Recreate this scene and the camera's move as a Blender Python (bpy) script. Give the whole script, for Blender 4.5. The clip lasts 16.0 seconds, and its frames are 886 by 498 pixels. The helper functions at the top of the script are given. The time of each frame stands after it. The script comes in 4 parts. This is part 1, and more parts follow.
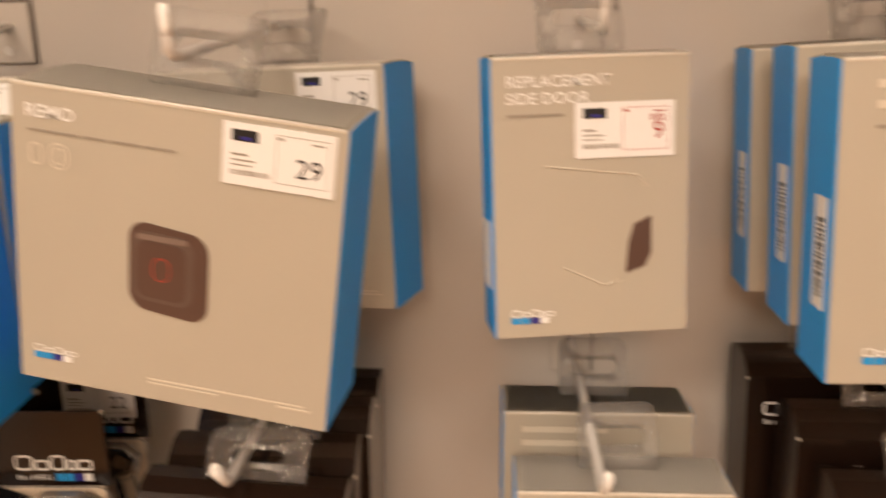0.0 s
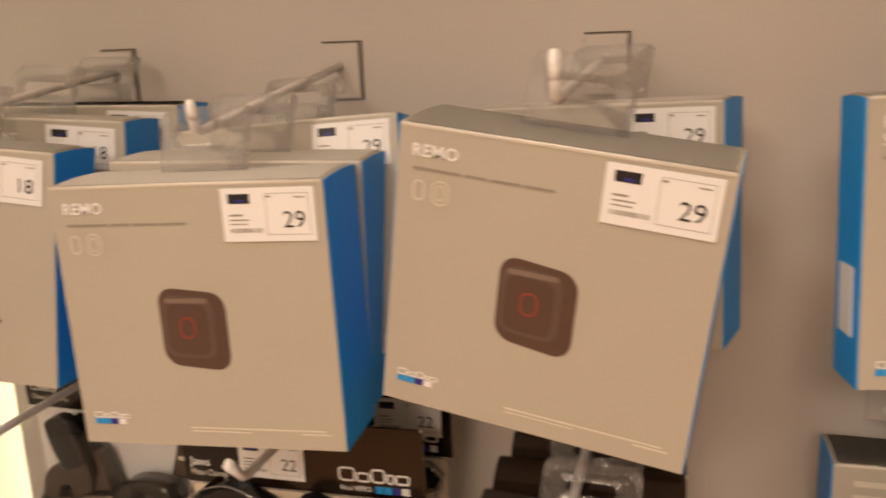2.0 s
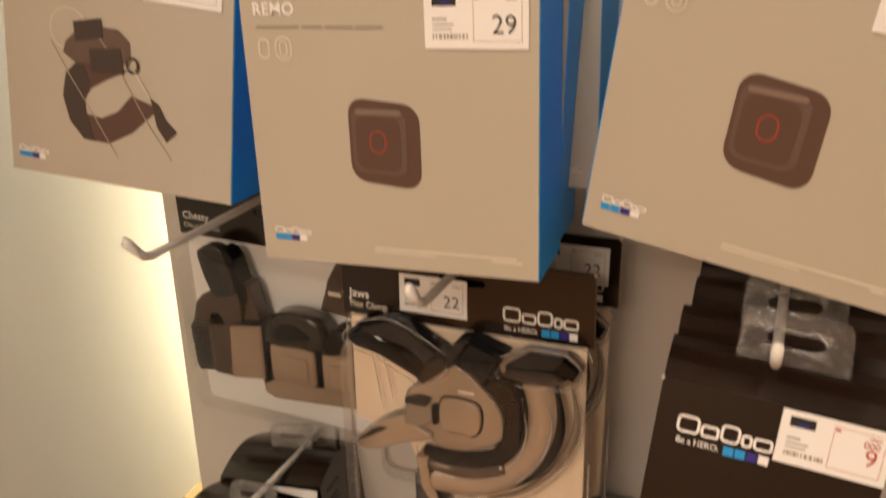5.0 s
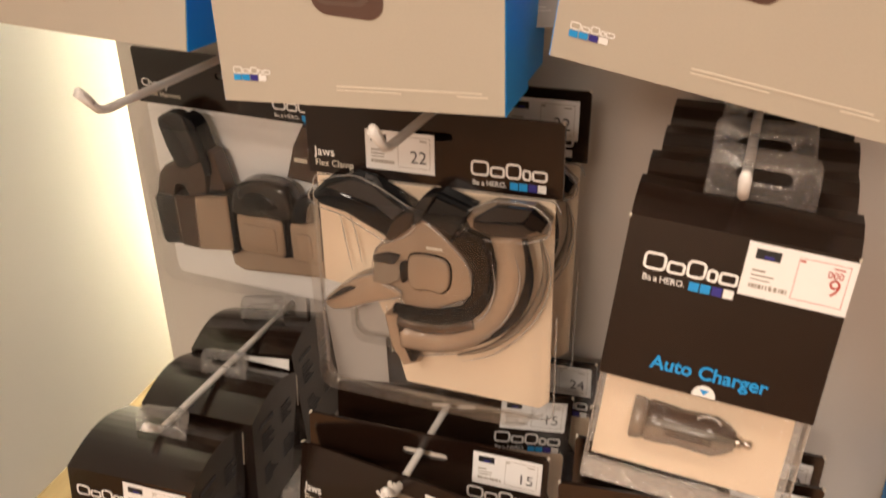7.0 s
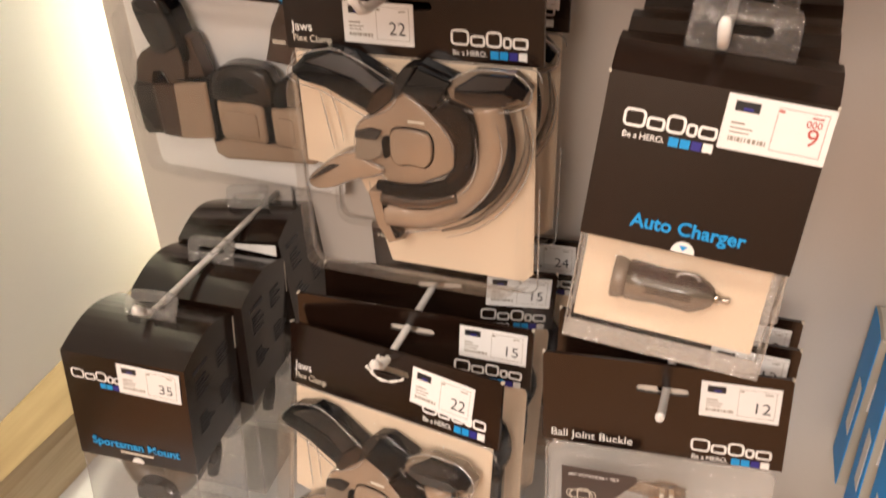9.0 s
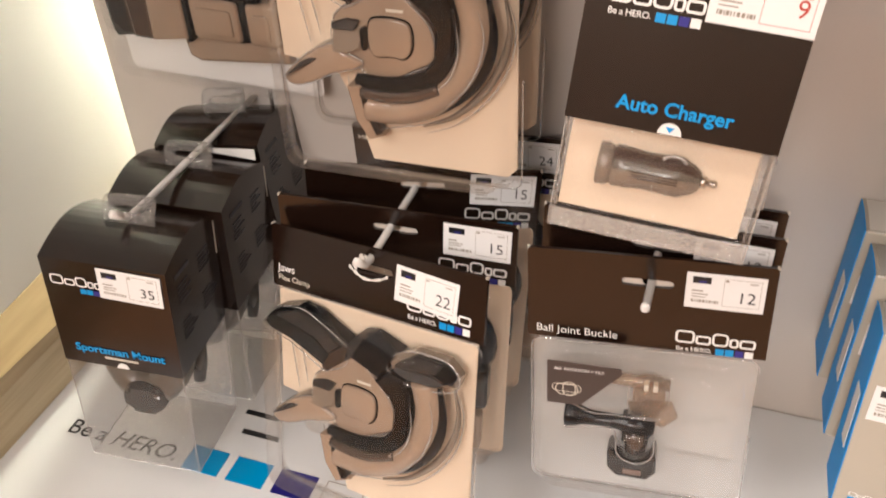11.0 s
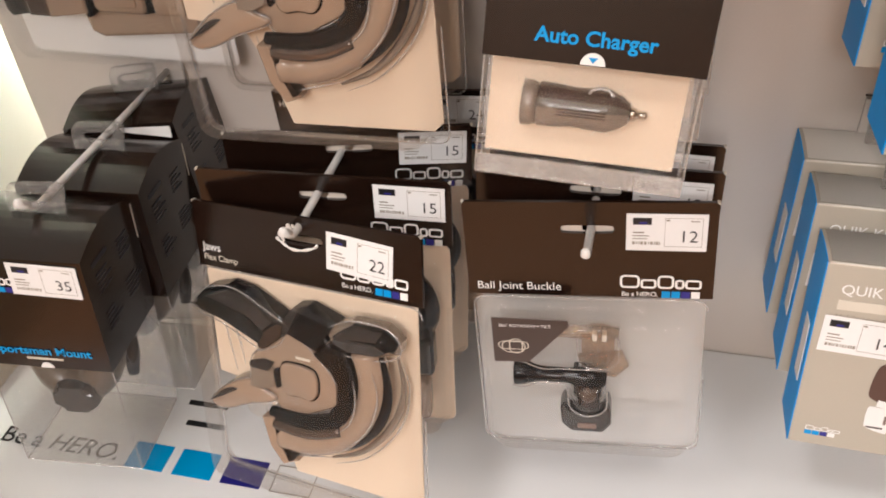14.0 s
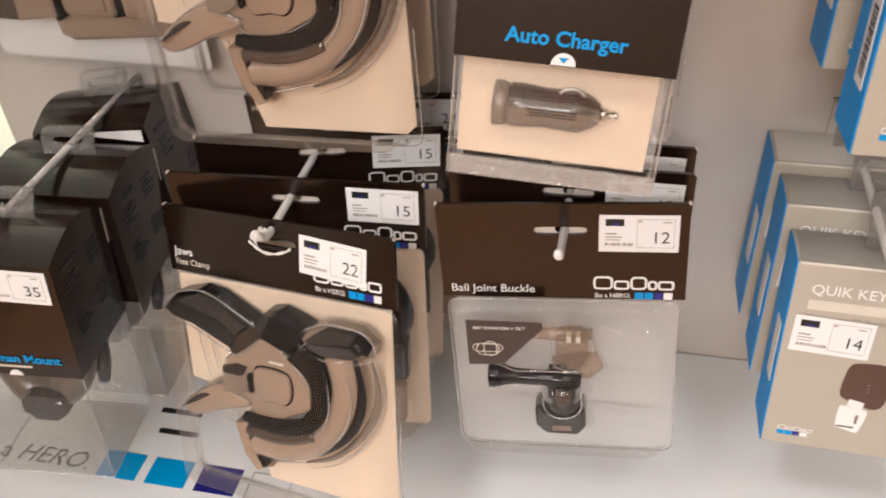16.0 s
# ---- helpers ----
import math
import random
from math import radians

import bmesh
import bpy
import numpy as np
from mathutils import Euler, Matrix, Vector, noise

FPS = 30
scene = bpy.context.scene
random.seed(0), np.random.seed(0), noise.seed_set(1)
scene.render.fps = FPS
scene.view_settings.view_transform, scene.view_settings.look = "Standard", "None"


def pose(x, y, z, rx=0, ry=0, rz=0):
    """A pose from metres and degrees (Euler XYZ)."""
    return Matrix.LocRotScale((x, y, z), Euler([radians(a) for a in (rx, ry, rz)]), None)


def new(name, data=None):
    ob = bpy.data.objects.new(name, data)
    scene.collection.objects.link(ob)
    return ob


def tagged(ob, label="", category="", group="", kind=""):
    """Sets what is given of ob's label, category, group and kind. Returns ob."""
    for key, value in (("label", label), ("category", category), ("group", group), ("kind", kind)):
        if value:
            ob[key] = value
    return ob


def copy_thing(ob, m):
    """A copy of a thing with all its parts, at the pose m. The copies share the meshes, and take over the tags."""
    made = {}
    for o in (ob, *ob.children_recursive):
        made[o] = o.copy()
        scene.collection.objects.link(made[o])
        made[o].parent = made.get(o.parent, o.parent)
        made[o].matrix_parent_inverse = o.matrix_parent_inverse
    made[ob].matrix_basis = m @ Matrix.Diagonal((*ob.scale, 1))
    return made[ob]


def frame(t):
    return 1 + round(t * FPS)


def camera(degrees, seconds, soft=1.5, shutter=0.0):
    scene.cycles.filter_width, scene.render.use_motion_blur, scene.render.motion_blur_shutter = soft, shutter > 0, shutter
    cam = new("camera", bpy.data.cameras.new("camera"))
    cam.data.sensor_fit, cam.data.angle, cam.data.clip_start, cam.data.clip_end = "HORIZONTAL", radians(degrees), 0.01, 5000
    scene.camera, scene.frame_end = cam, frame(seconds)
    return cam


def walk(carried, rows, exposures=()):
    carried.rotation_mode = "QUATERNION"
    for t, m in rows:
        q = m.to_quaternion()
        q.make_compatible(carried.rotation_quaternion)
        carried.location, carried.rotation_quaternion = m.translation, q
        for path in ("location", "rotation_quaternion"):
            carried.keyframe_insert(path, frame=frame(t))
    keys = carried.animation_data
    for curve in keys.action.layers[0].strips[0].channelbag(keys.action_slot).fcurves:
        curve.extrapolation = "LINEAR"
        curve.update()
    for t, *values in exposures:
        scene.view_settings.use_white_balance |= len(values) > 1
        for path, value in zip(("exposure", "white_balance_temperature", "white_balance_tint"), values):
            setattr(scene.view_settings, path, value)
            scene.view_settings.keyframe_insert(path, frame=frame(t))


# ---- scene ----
cam = camera(54.0, 16.0, soft=1.8, shutter=1.0)
# seconds, eye in metres, turn in degrees
PATH = [
    (0, 0.2760, -0.5103, 1.4428, 74.53, 0.77, 3.56),
    (0.5, 0.2561, -0.5115, 1.4486, 75.25, 1.49, 7.09),
    (1, 0.2407, -0.5157, 1.4521, 75.60, 1.76, 10.64),
    (1.5, 0.2249, -0.5202, 1.4516, 75.98, 2.08, 13.13),
    (2, 0.2077, -0.5230, 1.4527, 76.12, 2.08, 16.00),
    (2.5, 0.1928, -0.5243, 1.4541, 76.20, 1.68, 18.12),
    (3, 0.1759, -0.5239, 1.4538, 75.87, 1.77, 20.04),
    (3.5, 0.1650, -0.5240, 1.4515, 75.04, 1.80, 21.69),
    (4, 0.1591, -0.5229, 1.4467, 73.25, 1.35, 22.62),
    (4.5, 0.1558, -0.5214, 1.4350, 70.65, 0.77, 23.08),
    (6.8, 0.1625, -0.5227, 1.3911, 63.10, 0.55, 21.27),
    (7, 0.1622, -0.5247, 1.3908, 62.46, 0.51, 20.99),
    (7.5, 0.1648, -0.5288, 1.3855, 61.35, 0.52, 20.42),
    (8, 0.1685, -0.5292, 1.3829, 59.51, 1.06, 20.05),
    (8.5, 0.1693, -0.5319, 1.3767, 58.16, 1.25, 19.97),
    (9, 0.1704, -0.5346, 1.3711, 56.81, 1.27, 19.86),
    (9.5, 0.1717, -0.5359, 1.3671, 55.46, 1.52, 19.64),
    (11.8, 0.1721, -0.5369, 1.3475, 50.94, 1.87, 16.93),
    (12, 0.1748, -0.5360, 1.3466, 50.94, 2.11, 16.35),
    (12.5, 0.1779, -0.5351, 1.3444, 51.40, 2.53, 14.75),
    (13, 0.1787, -0.5300, 1.3434, 52.89, 3.65, 14.03),
    (13.5, 0.1796, -0.5265, 1.3331, 51.04, 3.56, 13.72),
    (14, 0.1797, -0.5227, 1.3304, 50.09, 3.22, 13.21),
    (14.5, 0.1812, -0.5219, 1.3296, 50.08, 3.13, 12.93),
    (15, 0.1816, -0.5214, 1.3282, 50.16, 3.04, 12.83),
    (15.5, 0.1808, -0.5223, 1.3281, 50.17, 2.97, 12.72),
    (16, 0.1822, -0.5239, 1.3270, 50.61, 2.54, 11.87),
]
# seconds, stops, kelvin, tint
EXPOSURES = [(0, -0.77, 7000, 10), (2.0, -1.06, 7000, 10), (4.5, -1.12, 7000, 8), (7.0, -0.78, 6550, 9), (9.5, -0.54, 6050, 9), (12.0, -0.60, 5550, 6), (16.0, -0.64, 5450, 6)]
walk(cam, [(t, pose(x, y, z, rx, ry, rz)) for t, x, y, z, rx, ry, rz in PATH], EXPOSURES)

# ---- light ----
world = bpy.data.worlds.new("shop_light")
scene.world = world
world.use_nodes = True
bg = world.node_tree.nodes["Background"]
bg.inputs[0].default_value, bg.inputs[1].default_value = (1.0, 0.82, 0.68, 1), 0.05
WARM = (1.0, 0.84, 0.705)


def downlight(x, y, power, size):
    lamp = bpy.data.lights.new("downlight", "AREA")
    lamp.shape, lamp.size, lamp.energy, lamp.color = "DISK", size, power, WARM
    ob = new("downlight", lamp)
    ob.matrix_world = pose(x, y, 2.66)
    return ob


for lx, ly, lp, ls in ((-0.45, -0.95, 20, 0.35), (0.60, -0.95, 11, 0.35), (-0.7, -2.2, 56, 0.8), (0.9, -2.2, 24, 0.8), (1.9, -1.7, 8, 0.35), (0.05, -3.3, 150, 1.0)):
    downlight(lx, ly, lp, ls)


# ---- materials ----
def material(name, colour, rough=0.5, metal=0.0, grain=0.0, grain_scale=300, stain=0.08, stain_scale=14, bump=0.0, coat=0.0, shine=0.5):
    mat = bpy.data.materials.new(name)
    mat.use_nodes = True
    nt = mat.node_tree
    bsdf = nt.nodes["Principled BSDF"]
    bsdf.inputs["Roughness"].default_value = rough
    bsdf.inputs["Metallic"].default_value = metal
    bsdf.inputs["Specular IOR Level"].default_value = shine
    bsdf.inputs["Coat Weight"].default_value = coat
    bsdf.inputs["Coat Roughness"].default_value = 0.12
    tex = nt.nodes.new("ShaderNodeTexCoord")
    big = nt.nodes.new("ShaderNodeTexNoise")
    big.inputs["Scale"].default_value, big.inputs["Detail"].default_value = stain_scale, 4
    fine = nt.nodes.new("ShaderNodeTexNoise")
    fine.inputs["Scale"].default_value, fine.inputs["Detail"].default_value = grain_scale, 3
    for n in (big, fine):
        nt.links.new(tex.outputs["Object"], n.inputs["Vector"])
    last = None
    for n, amount in ((big, stain), (fine, grain)):
        ramp = nt.nodes.new("ShaderNodeMapRange")
        ramp.inputs[3].default_value, ramp.inputs[4].default_value = 1 - amount, 1 + amount
        nt.links.new(n.outputs["Fac"], ramp.inputs[0])
        mul = nt.nodes.new("ShaderNodeVectorMath")
        mul.operation = "SCALE"
        if last is None:
            mul.inputs[0].default_value = colour
        else:
            nt.links.new(last, mul.inputs[0])
        nt.links.new(ramp.outputs[0], mul.inputs["Scale"])
        last = mul.outputs[0]
    nt.links.new(last, bsdf.inputs["Base Color"])
    rr = nt.nodes.new("ShaderNodeMapRange")
    rr.inputs[3].default_value, rr.inputs[4].default_value = max(rough - 0.08, 0.02), min(rough + 0.08, 1)
    nt.links.new(big.outputs["Fac"], rr.inputs[0])
    nt.links.new(rr.outputs[0], bsdf.inputs["Roughness"])
    if bump:
        b = nt.nodes.new("ShaderNodeBump")
        b.inputs["Strength"].default_value, b.inputs["Distance"].default_value = bump, 0.001
        nt.links.new(fine.outputs["Fac"], b.inputs["Height"])
        nt.links.new(b.outputs[0], bsdf.inputs["Normal"])
    return mat


def clear_film(name, tint, gloss, rough, haze=0.0, ripple=0.7, most=0.45):
    mat = bpy.data.materials.new(name)
    mat.use_nodes = True
    nt = mat.node_tree
    nt.nodes.remove(nt.nodes["Principled BSDF"])
    out = nt.nodes["Material Output"]
    clear = nt.nodes.new("ShaderNodeBsdfTransparent")
    clear.inputs[0].default_value = (*tint, 1)
    shine = nt.nodes.new("ShaderNodeBsdfGlossy")
    shine.inputs["Roughness"].default_value = rough
    fres = nt.nodes.new("ShaderNodeFresnel")
    fres.inputs[0].default_value = 1.5
    scale = nt.nodes.new("ShaderNodeMath")
    scale.operation, scale.use_clamp = "MULTIPLY_ADD", True
    scale.inputs[1].default_value, scale.inputs[2].default_value = gloss, 0.02
    nt.links.new(fres.outputs[0], scale.inputs[0])
    noi = nt.nodes.new("ShaderNodeTexNoise")
    noi.inputs["Scale"].default_value = 85
    bump = nt.nodes.new("ShaderNodeBump")
    bump.inputs["Strength"].default_value, bump.inputs["Distance"].default_value = ripple, 0.003
    nt.links.new(noi.outputs["Fac"], bump.inputs["Height"])
    nt.links.new(bump.outputs[0], shine.inputs["Normal"])
    least = nt.nodes.new("ShaderNodeMath")
    least.operation = "MINIMUM"
    least.inputs[1].default_value = most
    nt.links.new(scale.outputs[0], least.inputs[0])
    milk = nt.nodes.new("ShaderNodeBsdfDiffuse")
    milk.inputs[0].default_value = (0.85, 0.83, 0.80, 1)
    veil = nt.nodes.new("ShaderNodeMixShader")
    veil.inputs[0].default_value = haze
    nt.links.new(clear.outputs[0], veil.inputs[1])
    nt.links.new(milk.outputs[0], veil.inputs[2])
    mix = nt.nodes.new("ShaderNodeMixShader")
    nt.links.new(least.outputs[0], mix.inputs[0])
    nt.links.new(veil.outputs[0], mix.inputs[1])
    nt.links.new(shine.outputs[0], mix.inputs[2])
    nt.links.new(mix.outputs[0], out.inputs["Surface"])
    return mat


def glow(name, colour, strength):
    mat = bpy.data.materials.new(name)
    mat.use_nodes = True
    bsdf = mat.node_tree.nodes["Principled BSDF"]
    bsdf.inputs["Emission Color"].default_value = (*colour, 1)
    bsdf.inputs["Emission Strength"].default_value = strength
    return mat


def wood(name, dark, light):
    mat = material(name, light, 0.45, stain=0.1)
    nt = mat.node_tree
    tex = nt.nodes.new("ShaderNodeTexCoord")
    mapping = nt.nodes.new("ShaderNodeMapping")
    mapping.inputs["Scale"].default_value = (30, 2.5, 45)
    grain = nt.nodes.new("ShaderNodeTexNoise")
    grain.inputs["Scale"].default_value, grain.inputs["Detail"].default_value = 3, 6
    ramp = nt.nodes.new("ShaderNodeValToRGB")
    ramp.color_ramp.elements[0].color, ramp.color_ramp.elements[1].color = (*dark, 1), (*light, 1)
    ramp.color_ramp.elements[0].position, ramp.color_ramp.elements[1].position = 0.35, 0.65
    nt.links.new(tex.outputs["Object"], mapping.inputs[0])
    nt.links.new(mapping.outputs[0], grain.inputs["Vector"])
    nt.links.new(grain.outputs["Fac"], ramp.inputs[0])
    nt.links.new(ramp.outputs[0], nt.nodes["Principled BSDF"].inputs["Base Color"])
    return mat


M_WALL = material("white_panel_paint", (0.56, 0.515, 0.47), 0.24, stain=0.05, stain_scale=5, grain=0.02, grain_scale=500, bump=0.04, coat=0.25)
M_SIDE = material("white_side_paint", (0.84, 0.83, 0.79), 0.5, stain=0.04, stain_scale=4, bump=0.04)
M_SHELF = material("white_gloss_laminate", (0.73, 0.735, 0.735), 0.16, stain=0.05, stain_scale=8, coat=0.4)
M_WOOD = wood("oiled_oak", (0.40, 0.29, 0.14), (0.48, 0.355, 0.18))
M_PALEWOOD = wood("pale_oak", (0.46, 0.36, 0.21), (0.60, 0.50, 0.32))
M_FLOOR = wood("shop_floor_oak", (0.40, 0.205, 0.09), (0.53, 0.285, 0.135))
M_ROOM = material("shop_wall_paint", (0.38, 0.31, 0.24), 0.8, stain=0.05, stain_scale=2)
M_CEIL = material("ceiling_paint", (0.74, 0.70, 0.64), 0.9, stain=0.03, stain_scale=2)
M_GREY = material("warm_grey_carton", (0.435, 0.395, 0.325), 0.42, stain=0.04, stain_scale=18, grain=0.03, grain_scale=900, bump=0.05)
# Same grey card, made paler to put the light on carton tops into colour.
M_GREYLIT = material("grey_carton_lit_top", (0.72, 0.69, 0.635), 0.72, stain=0.05, stain_scale=18, grain=0.03, grain_scale=900, bump=0.05)
M_GREYLIT.node_tree.nodes["Principled BSDF"].inputs["Specular IOR Level"].default_value = 0.15
M_LITFOLD = material("lit_carton_fold", (0.70, 0.66, 0.59), 0.3, stain=0.2, stain_scale=60)
M_BLUE = material("blue_carton", (0.0, 0.30, 0.82), 0.48, stain=0.07, stain_scale=20, grain=0.03, grain_scale=900)
M_DARK = material("dark_brown_card", (0.0105, 0.0047, 0.0029), 0.18, stain=0.15, stain_scale=22, grain=0.08, grain_scale=900, bump=0.03, shine=0.62)
M_PRINT = material("dark_print", (0.05, 0.035, 0.03), 0.4)
M_PIC = material("brown_print", (0.092, 0.050, 0.038), 0.42, stain=0.12, stain_scale=40)
M_PIC2 = material("brown_print_lighter", (0.115, 0.075, 0.06), 0.42, stain=0.1, stain_scale=40)
M_PALEPIC = material("brown_print_ridge", (0.20, 0.14, 0.115), 0.42)
M_RED = material("red_print", (0.42, 0.05, 0.03), 0.45)
M_INK = material("black_ink", (0.012, 0.012, 0.013), 0.4)
M_FADED = material("grey_ink", (0.28, 0.245, 0.20), 0.5)
M_FADEDLINE = material("faint_line_ink", (0.44, 0.385, 0.305), 0.5)
M_PALE = material("pale_ink", (0.62, 0.57, 0.48), 0.5)
M_WHITE = material("white_ink", (0.80, 0.79, 0.77), 0.45)
M_CYAN = material("cyan_ink", (0.01, 0.28, 0.66), 0.4)
M_NAVY = material("navy_ink", (0.025, 0.022, 0.22), 0.4)
M_TURQ = material("turquoise_sticker", (0.005, 0.26, 0.56), 0.3, stain=0.05)
M_NAVYS = material("navy_sticker", (0.012, 0.010, 0.16), 0.3, stain=0.05)
M_PAPER = material("label_paper", (0.80, 0.79, 0.78), 0.5, stain=0.02, grain=0.02)
M_BEIGE = material("cream_insert_card", (0.74, 0.60, 0.45), 0.5, stain=0.08, stain_scale=16)
M_TAUPE = material("taupe_plastic", (0.32, 0.232, 0.165), 0.2, stain=0.22, stain_scale=45, coat=0.5)
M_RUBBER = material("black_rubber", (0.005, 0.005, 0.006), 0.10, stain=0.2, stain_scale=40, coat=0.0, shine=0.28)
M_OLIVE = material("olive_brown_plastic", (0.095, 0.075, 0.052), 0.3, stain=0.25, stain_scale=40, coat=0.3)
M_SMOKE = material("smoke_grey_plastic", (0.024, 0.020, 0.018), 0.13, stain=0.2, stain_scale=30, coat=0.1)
M_COCOA = material("brown_plastic", (0.060, 0.037, 0.026), 0.2, stain=0.2, stain_scale=40, coat=0.4)
M_GREYRING = material("grey_brown_plastic", (0.21, 0.165, 0.125), 0.15, stain=0.2, stain_scale=60, coat=0.5)
M_STEEL = material("nickel_metal", (0.62, 0.57, 0.50), 0.18, 1.0, stain=0.1, stain_scale=90)
M_CHROME = material("smoky_mirror_plastic", (0.16, 0.13, 0.11), 0.10, 0.8, stain=0.4, stain_scale=70)
M_FAINT = material("faint_blue_print", (0.026, 0.026, 0.032), 0.45)
M_PEG = material("white_coated_wire", (0.72, 0.70, 0.67), 0.3, stain=0.06, stain_scale=60, coat=0.3)
M_CAP = material("white_rubber_cap", (0.78, 0.76, 0.72), 0.4)
M_SLOT = material("dark_gap", (0.10, 0.08, 0.065), 0.8)
M_CLEAR = clear_film("clear_blister", (0.995, 0.99, 0.985), 0.35, 0.04, 0.004, 0.35, 0.30)
M_BACK = clear_film("clear_back_film", (0.98, 0.975, 0.97), 0.6, 0.08, 0.30, 0.3, 0.3)
M_DOME = clear_film("clear_formed_film", (0.99, 0.985, 0.98), 0.9, 0.03, 0.0, 0.25, 0.35)
M_RIM = clear_film("clear_rim", (0.96, 0.95, 0.94), 3.0, 0.12, 0.25, 0.2, 0.7)
M_SLOTLIGHT = material("pale_slot_light", (0.62, 0.56, 0.49), 0.35, stain=0.15, stain_scale=60)
M_BOX = clear_film("clear_box_plastic", (0.985, 0.98, 0.975), 0.6, 0.05, 0.03, 0.3)
M_HAZE = clear_film("frosted_box_edge", (0.97, 0.96, 0.95), 0.7, 0.12, 0.20, 0.08)
M_TAB = clear_film("clear_hang_tab", (1.0, 0.995, 0.99), 1.6, 0.12, 0.09, 1.0, 0.6)
M_THINTAB = clear_film("thin_clear_hang_tab", (0.99, 0.985, 0.98), 1.2, 0.05, 0.055, 0.6, 0.6)
M_AMBER = clear_film("smoky_clear_plastic", (0.88, 0.78, 0.67), 1.2, 0.06, 0.06, 0.2, 0.5)
M_LED = glow("led_strip_light", (1.0, 0.89, 0.64), 98)


# ---- mesh helpers ----
def part(name, bm, mat, parent=None, label="", m=None, smooth=False):
    me = bpy.data.meshes.new(name)
    bmesh.ops.recalc_face_normals(bm, faces=bm.faces)
    if smooth:
        for f in bm.faces:
            f.smooth = True
    bm.to_mesh(me)
    bm.free()
    me.materials.append(mat)
    ob = new(name, me)
    if m is not None:
        ob.matrix_basis = m
    if parent is not None:
        ob.parent = parent
    if label:
        tagged(ob, label)
    return ob


def thing(name, m, label, category, group=""):
    ob = new(name)
    ob.empty_display_size = 0.02
    ob.matrix_basis = m
    return tagged(ob, label, category, group)


def block(x0, x1, y0, y1, z0, z1, bevel=0.0, seg=2, bm=None):
    out = bm or bmesh.new()
    r = bmesh.ops.create_cube(out, size=1)
    vs = r["verts"]
    for v in vs:
        v.co = ((x0 + x1) / 2 + v.co.x * (x1 - x0), (y0 + y1) / 2 + v.co.y * (y1 - y0), (z0 + z1) / 2 + v.co.z * (z1 - z0))
    if bevel:
        es = list({e for v in vs for e in v.link_edges})
        bmesh.ops.bevel(out, geom=es, offset=bevel, segments=seg, affect="EDGES", profile=0.5)
    return out


def prism(points, y0, y1, bevel=0.0, seg=2, bm=None, shut=True):
    """An outline in x and z, from y0 (front) to y1."""
    out = bm or bmesh.new()
    a = [out.verts.new((x, y0, z)) for x, z in points]
    b = [out.verts.new((x, y1, z)) for x, z in points]
    front = out.faces.new(a)
    if shut:
        out.faces.new(list(reversed(b)))
    n = len(points)
    for i in range(n):
        out.faces.new((a[i], b[i], b[(i + 1) % n], a[(i + 1) % n]))
    if bevel:
        bmesh.ops.bevel(out, geom=list(front.edges), offset=bevel, segments=seg, affect="EDGES", profile=0.5)
    return out


def sides(points, x0, x1, bevel=0.0, bm=None):
    """An outline in y and z, from x0 to x1."""
    out = bm or bmesh.new()
    a = [out.verts.new((x0, y, z)) for y, z in points]
    b = [out.verts.new((x1, y, z)) for y, z in points]
    n = len(points)
    out.faces.new(a)
    out.faces.new(list(reversed(b)))
    for i in range(n):
        out.faces.new((a[i], b[i], b[(i + 1) % n], a[(i + 1) % n]))
    if bevel:
        es = [e for e in out.edges if len(e.link_faces) == 2 and e.calc_face_angle(0) > 0.6]
        bmesh.ops.bevel(out, geom=es, offset=bevel, segments=1, affect="EDGES")
    return out


def rounded(w, h, r, cx=0.0, cz=0.0, k=5):
    pts = []
    for sx, sz, a0 in ((1, 1, 0), (-1, 1, 90), (-1, -1, 180), (1, -1, 270)):
        for i in range(k + 1):
            a = radians(a0 + 90 * i / k)
            pts.append((cx + sx * (w / 2 - r) + r * math.cos(a), cz + sz * (h / 2 - r) + r * math.sin(a)))
    return pts


def tube(path, r, seg=10, caps=True, bm=None):
    out = bm or bmesh.new()
    path = [Vector(p) for p in path]
    rs = r if isinstance(r, (list, tuple)) else [r] * len(path)
    loops, side = [], None
    for i, p in enumerate(path):
        d = (path[min(i + 1, len(path) - 1)] - path[max(i - 1, 0)]).normalized()
        if side is None:
            side = d.orthogonal().normalized()
        side = (side - d * side.dot(d)).normalized()
        up = d.cross(side)
        loops.append([out.verts.new(p + rs[i] * (side * math.cos(2 * math.pi * j / seg) + up * math.sin(2 * math.pi * j / seg))) for j in range(seg)])
    for a, b in zip(loops, loops[1:]):
        for j in range(seg):
            out.faces.new((a[j], a[(j + 1) % seg], b[(j + 1) % seg], b[j]))
    if caps:
        out.faces.new(list(reversed(loops[0])))
        out.faces.new(loops[-1])
    return out


def smooth_path(points, steps=8):
    """A Catmull-Rom line through the points."""
    ps = [Vector(p) for p in points]
    ps = [2 * ps[0] - ps[1]] + ps + [2 * ps[-1] - ps[-2]]
    out = []
    for i in range(1, len(ps) - 2):
        a, b, c, d = ps[i - 1:i + 3]
        for s in range(steps):
            t = s / steps
            out.append(0.5 * (2 * b + (c - a) * t + (2 * a - 5 * b + 4 * c - d) * t * t + (3 * b - a - 3 * c + d) * t ** 3))
    out.append(ps[-2])
    return out


